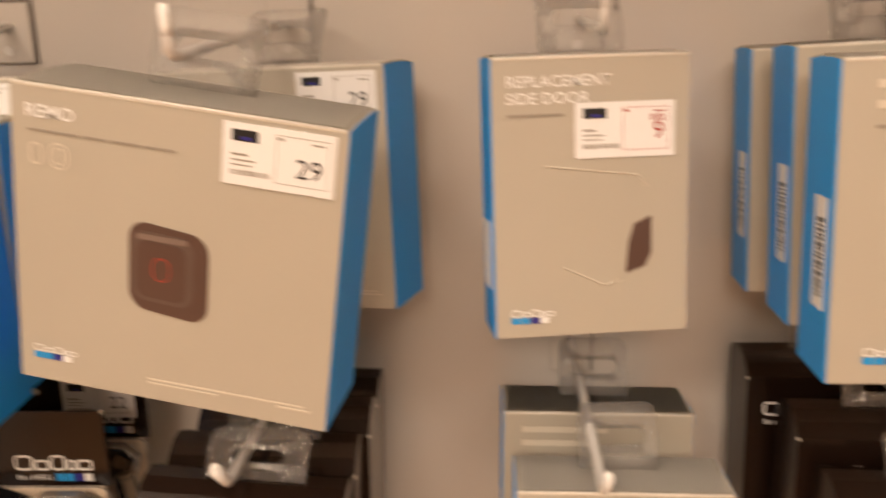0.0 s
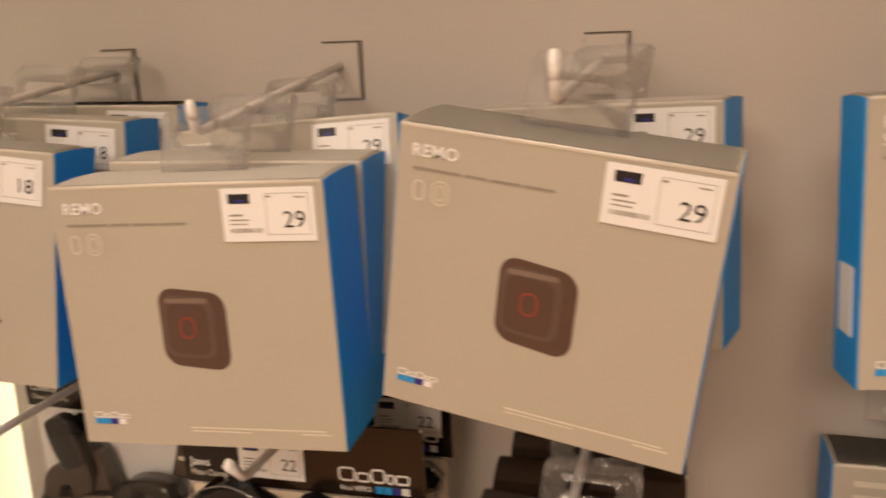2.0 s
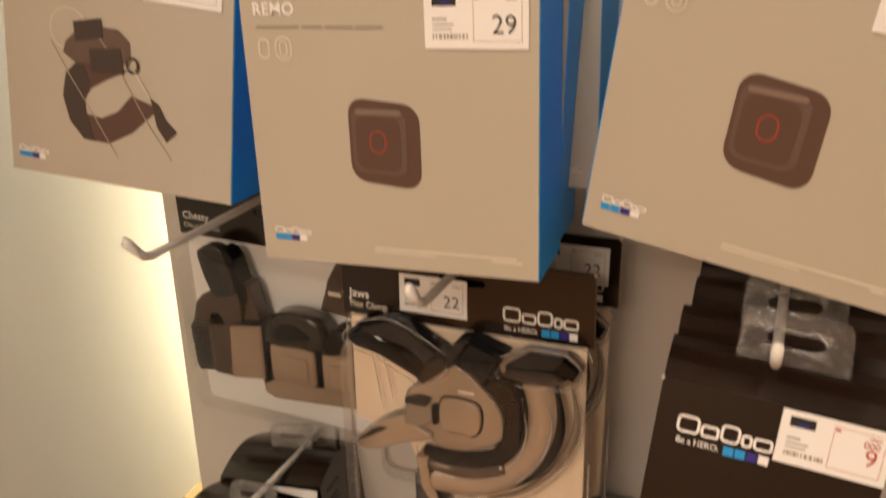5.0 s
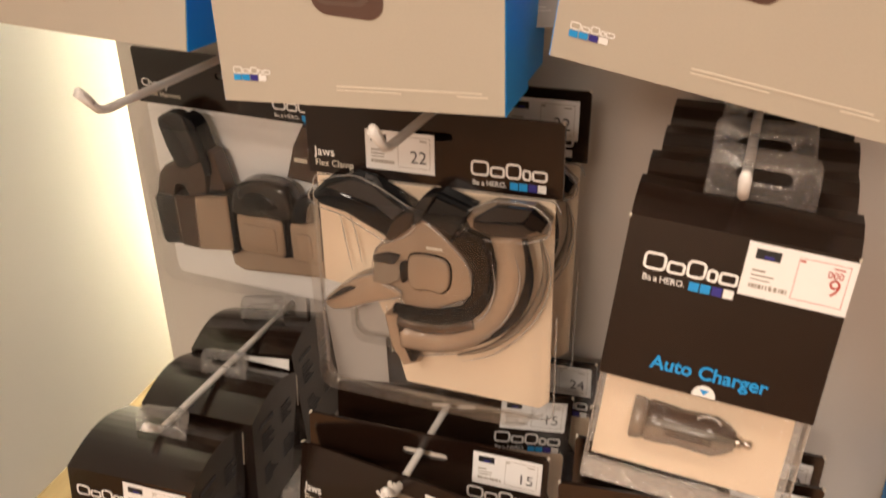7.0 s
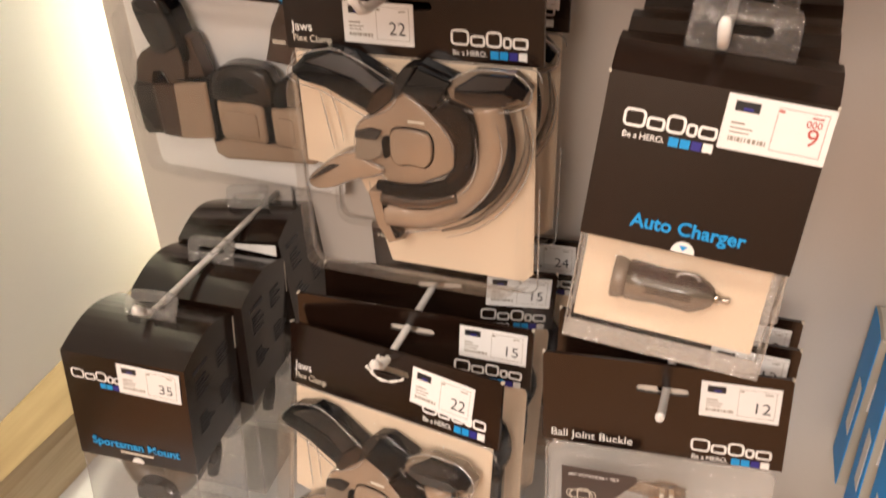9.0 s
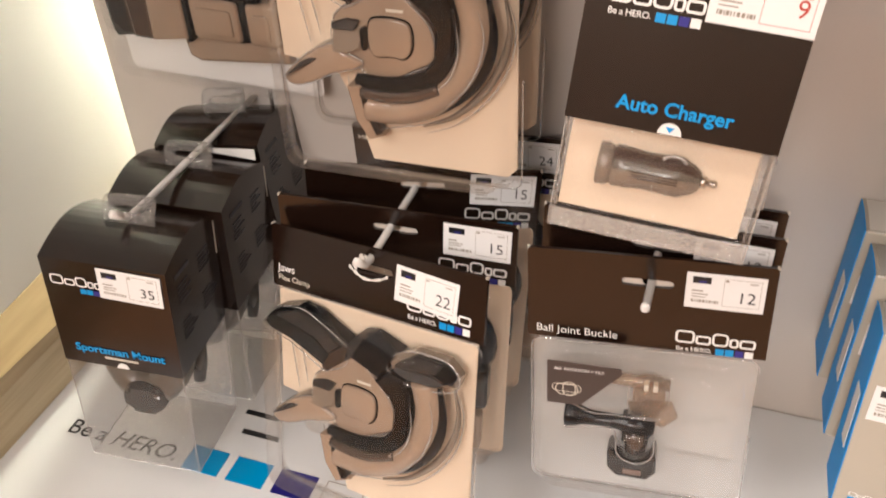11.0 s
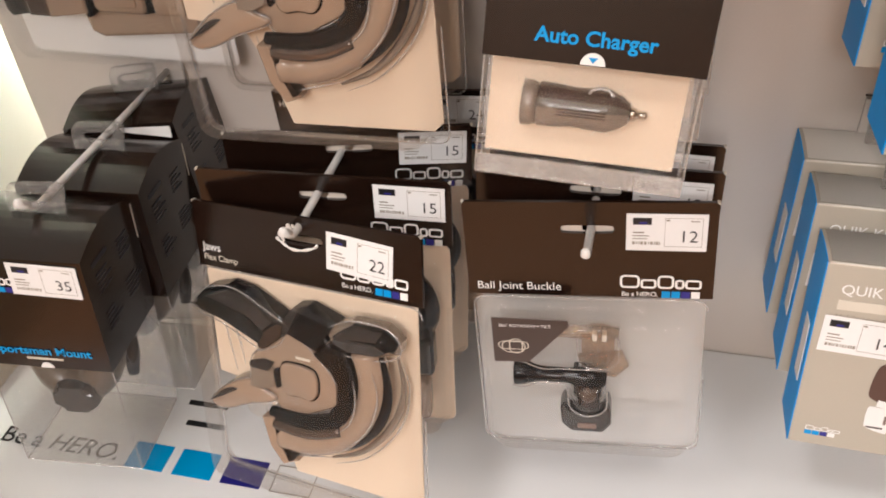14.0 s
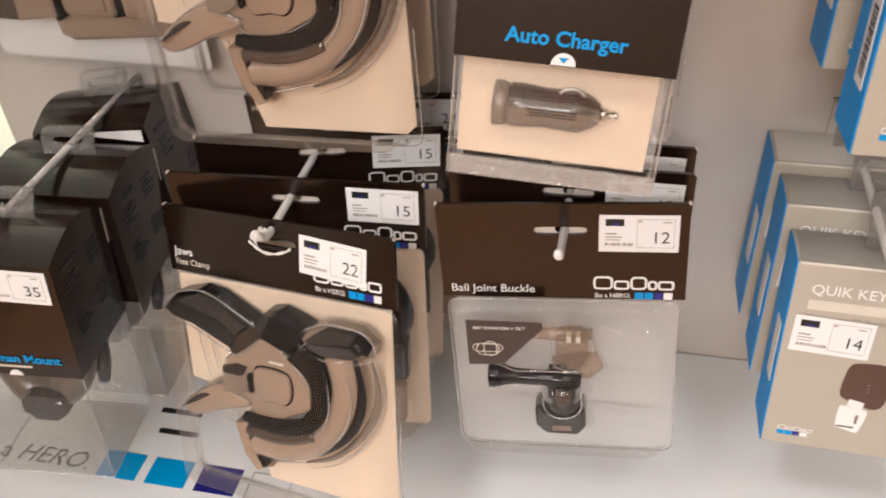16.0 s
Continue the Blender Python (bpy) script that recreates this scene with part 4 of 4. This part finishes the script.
last = strap_pack(pose(0.004, -0.032, 1.040, -1.0, -2.5, 3.0), "24")
part("subtitle", letters("Hand + Wrist + Arm + Leg", 0.0058, -0.074, -0.0125, -0.0016), M_PALE, last)


# ---- ball joint packs ----
def joint_pack(m, price="12", full=True):
    w, h = 0.1390, 0.182
    ob = thing("ball_joint_pack", m, "clear blister pack of a ball joint buckle under a dark header", "blister pack", "ball joint packs")
    header_card(ob, w, 0.0625, -0.0172, 0.030, True)
    part("title", letters("Ball Joint Buckle", 0.0076, -0.0645, -0.0585, -0.0016, weight=0.0), M_WHITE, ob)
    brand_mark(ob, 0.0180, -0.0468, 0.0450, y=-0.0016)
    price_label(ob, 0.0212, -0.0065, price, 0.5, y=-0.0018)
    part("rim", tube([(x, -0.0006, z) for x, z in rounded(w - 0.004, h - 0.065, 0.007, 0, -(h + 0.064) / 2) + [(w / 2 - 0.002, -(h + 0.064) / 2)]], 0.0005, 6), M_RIM, ob)
    part("back_film", prism(rounded(w - 0.006, h - 0.066, 0.007, 0, -(h + 0.064) / 2), 0.001, 0.0013, shut=False), M_BACK, ob, "clear back film")
    part("blister", tray(w - 0.004, -0.0635, -h, 0.018), M_CLEAR, ob, "clear plastic blister")
    if not full:
        return ob
    flag = part("printed_flag", prism([(-0.0545, -0.0665), (-0.0105, -0.0675), (-0.0100, -0.0715), (-0.0340, -0.0985), (-0.0545, -0.0990)], -0.0195, -0.0190), M_PRINT, ob, "dark printed corner with an outline drawing")
    part("printed_words", letters("360° ROTATION + TILT", 0.0029, -0.0505, -0.0725, -0.0199), M_WHITE, flag)
    sketch = bmesh.new()
    ring(0.014, 0.009, 0.0042, 0.0006, -0.0425, -0.0870, -0.0199, sketch)
    ring(0.008, 0.011, 0.0035, 0.0006, -0.0410, -0.0865, -0.0199, sketch)
    ring(0.018, 0.006, 0.0028, 0.0005, -0.0425, -0.0860, -0.0199, sketch)
    part("printed_sketch", sketch, M_PALE, flag)
    screw = tube([(-0.0445, -0.011, -0.1130), (-0.0438, -0.011, -0.1130), (-0.0420, -0.011, -0.1132), (-0.0370, -0.011, -0.1136), (-0.0330, -0.011, -0.1140), (-0.0280, -0.011, -0.1143), (-0.0120, -0.011, -0.1150), (-0.0070, -0.011, -0.1153), (0.0080, -0.011, -0.1160), (0.0110, -0.011, -0.1162)], [0.0062, 0.0080, 0.0084, 0.0074, 0.0058, 0.0048, 0.0046, 0.0060, 0.0062, 0.0042], 16)
    part("thumb_screw", screw, M_RUBBER, ob, "glossy black thumb screw", smooth=True)
    for i in range(4):
        x = -0.0085 + i * 0.0045
        part("prong", prism([(x, -0.111), (x + 0.0030, -0.111), (x + 0.0030, -0.128), (x, -0.128)], -0.015, -0.003, 0.001), M_SMOKE, ob)
    part("joint", tube([(0.0, -0.009, -0.122), (0.0, -0.009, -0.128), (0.0, -0.009, -0.138)], [0.0065, 0.0072, 0.0068], 16), M_COCOA, ob, "brown plastic ball joint", smooth=True)
    part("joint_cover", tube([(0.0, -0.010, -0.119), (0.0, -0.010, -0.126), (0.0, -0.010, -0.134), (0.0, -0.010, -0.1405)], [0.0105, 0.0112, 0.0108, 0.0070], 18), M_DOME, ob, "clear formed film round the joint", smooth=True)
    # Pale tubes again stand for highlights on the pressed film.
    rim = [(0.0115 * math.cos(math.pi * i / 12), -0.018, -0.130 - 0.0115 * math.sin(math.pi * i / 12)) for i in range(13)]
    part("film_edge", tube([(0.0115, -0.018, -0.121)] + rim + [(-0.0115, -0.018, -0.121)], 0.0005, 6), M_RIM, ob, "pressed edge of the clear film, highlight painted pale", smooth=True)
    part("buckle_base", prism([(-0.0170, -0.1380), (-0.0145, -0.1330), (-0.0115, -0.1420), (0.0, -0.1445), (0.0085, -0.1420), (0.0125, -0.1330), (0.0140, -0.1400), (0.0140, -0.1500), (0.0085, -0.1570), (-0.0105, -0.1565), (-0.0165, -0.1500)], -0.016, -0.003, 0.0018, 2), M_SMOKE, ob, "smoky black buckle base")
    part("buckle_plate", block(-0.0065, 0.0050, -0.0168, -0.014, -0.1530, -0.1490, 0.0006, 2), M_PALEPIC, ob)
    part("upper_mount", prism(rounded(0.019, 0.026, 0.007, 0.006, -0.094), -0.012, -0.003, 0.003, 2), M_AMBER, ob, "smoky clear upper mount")
    part("upper_arm", tube([(-0.024, -0.012, -0.0800), (-0.004, -0.012, -0.0805), (0.018, -0.012, -0.0805)], [0.003, 0.0042, 0.0036], 12), M_AMBER, ob, smooth=True)
    part("upper_clip", prism([(-0.006, -0.104), (0.020, -0.100), (0.024, -0.110), (0.016, -0.119), (-0.004, -0.114)], -0.008, -0.003, 0.002, 2), M_AMBER, ob)
    for sx in (0.0030, 0.0085):
        part("upper_prong", block(sx, sx + 0.0026, -0.0165, -0.010, -0.0840, -0.0795, 0.0005, 1), M_PALE, ob)
    outer = [(x, -0.0125, z) for x, z in rounded(0.024, 0.030, 0.009, 0.006, -0.093)]
    part("film_edge", tube(outer + outer[:1], 0.0004, 5), M_RIM, ob, "pressed edge of the clear film, highlight painted pale")
    handle = [(x, -0.0135, z) for x, z in ((-0.046, -0.1035), (-0.039, -0.1035), (-0.027, -0.1085), (-0.013, -0.1080), (0.013, -0.1085))]
    part("film_edge", tube(smooth_path(handle, 5), 0.0004, 5), M_RIM, ob, "pressed edge of the clear film, highlight painted pale", smooth=True)
    handle = [(x, -0.0135, z) for x, z in ((-0.046, -0.1225), (-0.039, -0.1235), (-0.028, -0.1195), (-0.014, -0.1200), (-0.012, -0.1260))]
    part("film_edge", tube(smooth_path(handle, 5), 0.0004, 5), M_RIM, ob, "pressed edge of the clear film, highlight painted pale", smooth=True)
    return ob


joint = joint_pack(pose(0.1536, -0.140, 1.0436, -6.9, -3.7, 3.5))
spare_joint = joint_pack(pose(0.1562, -0.1126, 1.0500, -4, -0.5, 0.5), full=False)
copy_thing(spare_joint, pose(0.1575, -0.0773, 1.0453, -3, 0, 0.1))


# ---- charger boxes ----
def charger_box(m, group="charger boxes"):
    w, h, d, sleeve = 0.0926, 0.1385, 0.034, 0.0850
    ob = thing("car_charger_box", m, "black card sleeve over a clear box with a car charger", "product box", group)
    prof = [(0, -0.0100), (0.0013, -0.0085), (0.006, -0.0030), (0.013, 0.0020), (0.022, 0.0040), (d * 0.9, 0.0020), (d, -0.0020), (d, -sleeve), (0, -sleeve)]
    part("card_sleeve", sides(prof, -w / 2, w / 2, 0.0006), M_DARK, ob, "black brown card sleeve")
    part("title", letters("Auto Charger", 0.0088, 0.0, -0.0765, -0.0006, "CENTER", 1.0, weight=0.026), M_CYAN, ob)
    disc = [(0.0052 * math.cos(radians(a)), -0.0845 + 0.0052 * math.sin(radians(a))) for a in range(0, 181, 15)]
    part("printed_disc", prism(disc, -0.0006, 0.0), M_WHITE, ob)
    part("printed_arrow", prism([(-0.002, -0.0812), (0.002, -0.0812), (0, -0.0836)], -0.0009, -0.0006), M_CYAN, ob)
    brand_mark(ob, -0.0372, -0.0243, 0.0400, y=-0.0006)
    clear = clear_walls(-w / 2 + 0.001, w / 2 - 0.001, -0.0004, 0.0186, -h, -sleeve - 0.0002)
    part("clear_box", clear, M_CLEAR, ob, "clear plastic box")
    part("insert_card", block(-w / 2 + 0.0030, w / 2 - 0.0050, 0.0135, 0.0141, -h + 0.0062, -sleeve - 0.0004), M_BEIGE, ob, "cream insert card")
    part("frosted_strip", block(-w / 2 + 0.0014, w / 2 - 0.0014, 0.0012, 0.0015, -h + 0.0006, -h + 0.0088), M_HAZE, ob, "frosted folded strip of the clear box")
    part("frosted_strip", block(w / 2 - 0.0085, w / 2 - 0.0014, 0.0142, 0.0145, -h + 0.0108, -sleeve - 0.0004), M_HAZE, ob, "frosted folded strip of the clear box")
    part("frosted_strip", block(-w / 2 + 0.0014, -w / 2 + 0.0045, 0.0142, 0.0145, -h + 0.0108, -sleeve - 0.0004), M_HAZE, ob, "frosted folded strip of the clear box")
    part("box_floor", block(-w / 2 + 0.0014, w / 2 - 0.0014, 0.0014, 0.0182, -h + 0.0001, -h + 0.0005), M_HAZE, ob, "frosted box floor")
    part("box_rim", tube([(x, y, -h + 0.0004) for x, y in ((-w / 2 + 0.001, 0.0006), (w / 2 - 0.001, 0.0006), (w / 2 - 0.001, 0.0186), (-w / 2 + 0.001, 0.0186), (-w / 2 + 0.001, 0.0006))], 0.0005, 6), M_RIM, ob, "folded clear plastic rim")
    for ex, ey in ((-w / 2 + 0.001, 0.0006), (w / 2 - 0.001, 0.0006), (w / 2 - 0.001, 0.0186), (-w / 2 + 0.001, 0.0186)):
        part("box_fold", tube([(ex, ey, -h + 0.0004), (ex, ey, -sleeve)], 0.00045, 6), M_RIM, ob, "folded clear plastic edge")
    def shell(xs, rs, low, high, mat, name, label="", cy=0.0112):
        """A stretch of the round charger between two angles about its axis (90 is up, 180 the front)."""
        bm = bmesh.new()
        rows = [[bm.verts.new((x, cy + r * math.cos(radians(low + (high - low) * k / 14)), -0.1072 + r * math.sin(radians(low + (high - low) * k / 14)))) for k in range(15)] for x, r in zip(xs, rs)]
        for p, q in zip(rows, rows[1:]):
            for k in range(14):
                bm.faces.new((p[k], p[k + 1], q[k + 1], q[k]))
        return part(name, bm, mat, ob, label, smooth=True)

    xs = [-0.0215, -0.0205, -0.014, -0.006, 0.004, 0.0095, 0.0155, 0.0185]
    rs = [0.0088, 0.0098, 0.0096, 0.0088, 0.0092, 0.0094, 0.0068, 0.0044]
    shell(xs, rs, 20, 146, M_COCOA, "charger", "dark brown car charger")
    # This band puts the charger's long highlight into its colour.
    shell(xs, rs, 146, 170, M_OLIVE, "charger_band", "grey band painted as the highlight along the charger")
    shell(xs, rs, 170, 330, M_GREYRING, "charger_underside", "tan charger underside")
    for z in (-0.1056, -0.1069, -0.1082):
        part("charger_groove", tube([(-0.0135, 0.0021, z), (0.0085, 0.0019, z + 0.0002)], 0.00035, 6), M_COCOA, ob, smooth=True)
    ring_body = tube([(-0.0283, 0.0112, -0.1073), (-0.0278, 0.0112, -0.1073), (-0.0240, 0.0112, -0.1072), (-0.0216, 0.0112, -0.1072)], [0.0090, 0.0101, 0.0100, 0.0090], 20)
    part("charger_ring", ring_body, M_GREYRING, ob, "grey plastic charger ring", smooth=True)
    part("charger_tip", tube([(0.0180, 0.0112, -0.1072), (0.0215, 0.0112, -0.1072), (0.0217, 0.0112, -0.1072), (0.0245, 0.0112, -0.1072), (0.0247, 0.0112, -0.1072), (0.0262, 0.0112, -0.1073)], [0.0031, 0.0027, 0.0019, 0.0018, 0.0023, 0.0013], 12), M_STEEL, ob, "metal charger tip", smooth=True)
    arc = [(0.0055 + 0.0050 * math.cos(radians(k)), 0.0048, -0.0985 + 0.0030 * math.sin(radians(k))) for k in range(0, 181, 20)]
    part("charger_clip", tube(arc, 0.0008, 7), M_RIM, ob, "sprung clip of the charger", smooth=True)
    hang_tab(ob, 0.004, 0.0035, 0.046, 0.0215, 0.0240, d * 0.45, -8, M_THINTAB)
    for sx in (-1, 1):
        part("worn_corner", block(sx * w / 2 - 0.0006, sx * w / 2 + 0.0006, -0.0003, 0.0012, -0.0112, -0.0096, 0.0002, 1), M_PALE, ob, "pale worn card corner")
    return ob


front = charger_box(pose(0.162, -0.1776, 1.2374, -12.0, 4.3, 1.4))
price_label(front, 0.0035, -0.0110, "9", 0.5, True)
tagged(front, "black card sleeve over a clear car charger box, red price label")
spare = charger_box(pose(0.161, -0.138, 1.236, -9, 1.0, 2.0))
copy_thing(spare, pose(0.162, -0.099, 1.236, -7, -0.8, 1.0))
copy_thing(spare, pose(0.161, -0.060, 1.236, -4, 0.8, 0))
for px, py, pz, rr in ((0.486, -0.130, 1.215, 2), (0.478, -0.090, 1.235, 1), (0.463, -0.045, 1.250, 0)):
    copy_thing(spare, pose(px, py, pz, -6, rr, 2))


# ---- boxes with the barrel mount ----
def barrel_box(m):
    w, h, d, sleeve = 0.0855, 0.180, 0.070, 0.0860
    ob = thing("barrel_mount_box", m, "black card sleeve with arched top over a clear box", "product box", "barrel mount boxes")
    prof = [(d * i / 10, 0.0095 * math.sin(math.pi * i / 10)) for i in range(11)] + [(d, -sleeve), (0, -sleeve)]
    part("card_sleeve", sides(prof, -w / 2, w / 2, 0.0005), M_DARK, ob, "black brown card sleeve with an arched top")
    part("title", letters("Sportsman Mount", 0.0088, 0.0, -0.0745, -0.0006, "CENTER", weight=0.03), M_CYAN, ob)
    part("subtitle", bars([(-0.012, 0.012, -0.0790, -0.0776)], -0.0005, 0), M_PALE, ob)
    disc = [(0.0042 * math.cos(radians(a)), -0.0857 + 0.0042 * math.sin(radians(a))) for a in range(0, 181, 15)]
    part("printed_disc", prism(disc, -0.0006, 0.0), M_WHITE, ob)
    brand_mark(ob, -0.0375, -0.0120, 0.0380, y=-0.0006, slogan=False)
    bm = bmesh.new()
    rng = random.Random(7)
    for gy, gz in ((0.012, -0.018), (0.042, -0.014), (0.012, -0.047), (0.042, -0.045)):
        for i in range(5):
            block(w / 2, w / 2 + 0.0004, gy, gy + 0.010 + 0.012 * rng.random(), gz - 0.0032 * i - 0.001, gz - 0.0032 * i, bm=bm)
    part("side_print", bm, M_FAINT, ob)
    bm = bmesh.new()
    block(w / 2, w / 2 + 0.0004, 0.010, 0.030, -0.0115, -0.0085, bm=bm)
    part("side_title", bm, M_FAINT, ob)
    part("sleeve_edge", block(w / 2 - 0.0006, w / 2 + 0.0002, d - 0.0010, d + 0.0004, -0.030, -0.004), M_PALE, ob, "white worn card edge")
    clear = clear_walls(-w / 2 + 0.001, w / 2 - 0.001, 0.001, d - 0.001, -h, -sleeve + 0.002)
    part("clear_box", clear, M_BOX, ob, "clear plastic box")
    part("box_rim", tube([(x, y, -h + 0.0004) for x, y in ((-w / 2 + 0.001, 0.001), (w / 2 - 0.001, 0.001), (w / 2 - 0.001, 0.069), (-w / 2 + 0.001, 0.069), (-w / 2 + 0.001, 0.001))], 0.0005, 6), M_RIM, ob, "folded clear plastic rim")
    for ex, ey in ((-w / 2 + 0.001, 0.001), (w / 2 - 0.001, 0.001), (w / 2 - 0.001, 0.069), (-w / 2 + 0.001, 0.069)):
        part("box_fold", tube([(ex, ey, -h + 0.0004), (ex, ey, -sleeve)], 0.00045, 6), M_RIM, ob, "folded clear plastic edge")
    part("box_floor", block(-w / 2 + 0.0015, w / 2 - 0.0015, 0.0015, d - 0.0015, -h + 0.0002, -h + 0.0006), M_BOX, ob, "clear plastic box floor")
    part("barrel_clamp", tube(smooth_path([(-0.022, 0.032, -0.086), (-0.020, 0.030, -0.106), (-0.009, 0.026, -0.121), (0.010, 0.026, -0.121), (0.020, 0.030, -0.104), (0.022, 0.032, -0.086)], 6), 0.0135, 12), M_OLIVE, ob, "olive brown plastic barrel clamp", smooth=True)
    part("clamp_knob", prism(rounded(0.028, 0.022, 0.006, 0.003, -0.124), 0.008, 0.028, 0.004), M_SMOKE, ob)
    part("clamp_arm", tube(smooth_path([(-0.026, 0.045, -0.100), (-0.034, 0.040, -0.112), (-0.032, 0.036, -0.122), (-0.020, 0.034, -0.126)], 6), 0.0032, 8), M_SMOKE, ob, smooth=True)
    part("clamp_screw", tube([(0.030, 0.050, -0.092), (0.030, 0.046, -0.112), (0.030, 0.042, -0.128)], [0.005, 0.006, 0.004], 10), M_SMOKE, ob, smooth=True)
    hang_tab(ob, 0.003, 0.0125, 0.036, 0.015, 0.020, d * 0.5, -4)
    return ob


barrel = barrel_box(pose(-0.1698, -0.2122, 1.0177, -4.1, 2.7, 6.8))
second = copy_thing(barrel, pose(-0.1715, -0.1400, 1.0146, -2.4, 1.2, 4.5))
copy_thing(barrel, pose(-0.180, -0.070, 1.019, -3, -6.0, 5.0))
price_label(barrel, -0.0035, -0.0018, "35", 1.5, y=-0.0010)
tagged(barrel, "black card sleeve over a clear mount box, price 35")
part("loose_flap", prism([(0.002, 0.009), (0.040, 0.013), (0.040, 0.004), (0.004, 0.006)], 0.064, 0.0645), M_WHITE, second, "white inner card flap")


# ---- chest strap pack ----
chest = thing("chest_strap_pack", pose(-0.187, -0.026, 1.2328, 2.3, 0.4, -1.0), "clear blister pack of a chest strap close to the wall", "blister pack", "clamp packs")
header_card(chest, 0.170, 0.0415, -0.0150)
part("title", letters("Chesty", 0.0085, -0.0805, -0.0285, -0.0016), M_WHITE, chest)
part("subtitle", letters("Chest Harness", 0.0056, -0.0805, -0.0355, -0.0016), M_PALE, chest)
brand_mark(chest, 0.030, -0.0245, 0.0440, y=-0.0016)
part("insert_card", prism(rounded(0.168, 0.150, 0.006, 0, -0.1165), 0.004, 0.0048), M_PAPER, chest, "white insert card")
part("blister", tray(0.168, -0.042, -0.190, 0.024), M_CLEAR, chest, "clear plastic blister")


def piece(points, y0, y1, r, mat, name, label=""):
    return part(name, pillow(curved(points, 2), y0, y1, r, 3), mat, chest, label, smooth=True)


def panel(points, y0, y1, bevel, mat, name, label=""):
    return part(name, prism([(x * 0.001, z * 0.001) for x, z in points], y0, y1, bevel, 2), mat, chest, label)


piece([(-56, -50), (-53, -42), (-42, -38), (-34, -40), (-30, -48), (-24, -70), (-30, -77), (-46, -81)], -0.0215, -0.012, 0.0025, M_SMOKE, "strap_end", "dark rounded webbing strap end")
panel([(-34, -40), (-28, -42), (-24, -48), (-17, -76), (-18, -84), (-23, -86), (-24, -70), (-30, -48)], -0.0200, -0.006, 0.001, M_RUBBER, "strap", "black webbing strap edge")
panel([(-20, -66), (-15, -68), (-11, -84), (-8, -97), (-25, -99), (-22, -88), (-17, -78)], -0.0170, -0.004, 0.002, M_COCOA, "strap_guide", "brown plastic strap guide")
panel([(-71, -108), (-66, -90), (-60, -83), (-50, -77), (-45, -81), (-24, -70), (-24, -84), (-25, -104), (-42, -106), (-42, -92), (-54, -95), (-56, -108)], -0.0185, -0.004, 0.002, M_COCOA, "buckle_frame", "brown plastic buckle frame")
panel([(-76, -112), (-72, -107), (-54, -107), (-55, -149), (-72, -152), (-75, -147)], -0.0180, -0.004, 0.003, M_SMOKE, "buckle_side", "dark brown buckle side")
panel([(-55, -106.5), (-34, -104), (-38, -149), (-55, -149)], -0.0200, -0.004, 0.002, M_COCOA, "buckle_middle", "brown buckle middle")
panel([(-35, -104), (-6, -98), (-7, -144), (-38, -149)], -0.0212, -0.004, 0.002, M_TAUPE, "buckle", "taupe plastic buckle")
panel([(-36, -101), (-6, -95), (-2, -97), (-4, -146), (-9, -148), (-8, -99)], -0.0195, -0.005, 0.0006, M_RUBBER, "buckle_gap")
for x0, x1 in ((-1, 38.5), (44, 68)):
    part("clip", pillow(rounded((x1 - x0) * 0.001, 0.032, 0.005, (x0 + x1) * 0.0005, -0.1265), -0.021, -0.004, 0.003, 3), M_TAUPE, chest, "taupe plastic clip", smooth=True)
    part("clip_window", pillow(rounded((x1 - x0 - 11) * 0.001, 0.020, 0.003, (x0 + x1) * 0.0005, -0.1275), -0.0222, -0.019, 0.0008, 2), M_TAUPE, chest, smooth=True)
panel([(36, -109), (45, -109), (44, -141), (35, -143)], -0.0185, -0.005, 0.0006, M_RUBBER, "clip_gap")
piece([(-4, -108), (0, -92), (12, -84), (28, -82), (44, -86), (49, -104), (42, -112), (26, -111), (12, -113), (0, -112)], -0.0215, -0.006, 0.004, M_SMOKE, "clip_top", "glossy dark clip top")
piece([(6, -98), (16, -90), (30, -92), (38, -100), (24, -104), (10, -106)], -0.0225, -0.016, 0.002, M_RUBBER, "clip_top", "glossy black clip top")
piece([(48, -110), (51, -94), (58, -88), (66, -90), (69, -104), (62, -108)], -0.0225, -0.006, 0.003, M_RUBBER, "clip_top", "glossy black clip top")
panel([(-17, -147), (70, -139), (70, -158), (-6, -166), (-15, -162)], -0.0130, -0.004, 0.003, M_TAUPE, "strap_pad", "taupe strap pad")
panel([(70, -36), (58, -38), (50, -54), (41, -80), (68, -82)], -0.0120, -0.004, 0.002, M_COCOA, "strap", "brown webbing strap")
part("strap_print", bars([(0.050, 0.060, -0.0655, -0.0625)], -0.0126, -0.0121), M_PALE, chest)
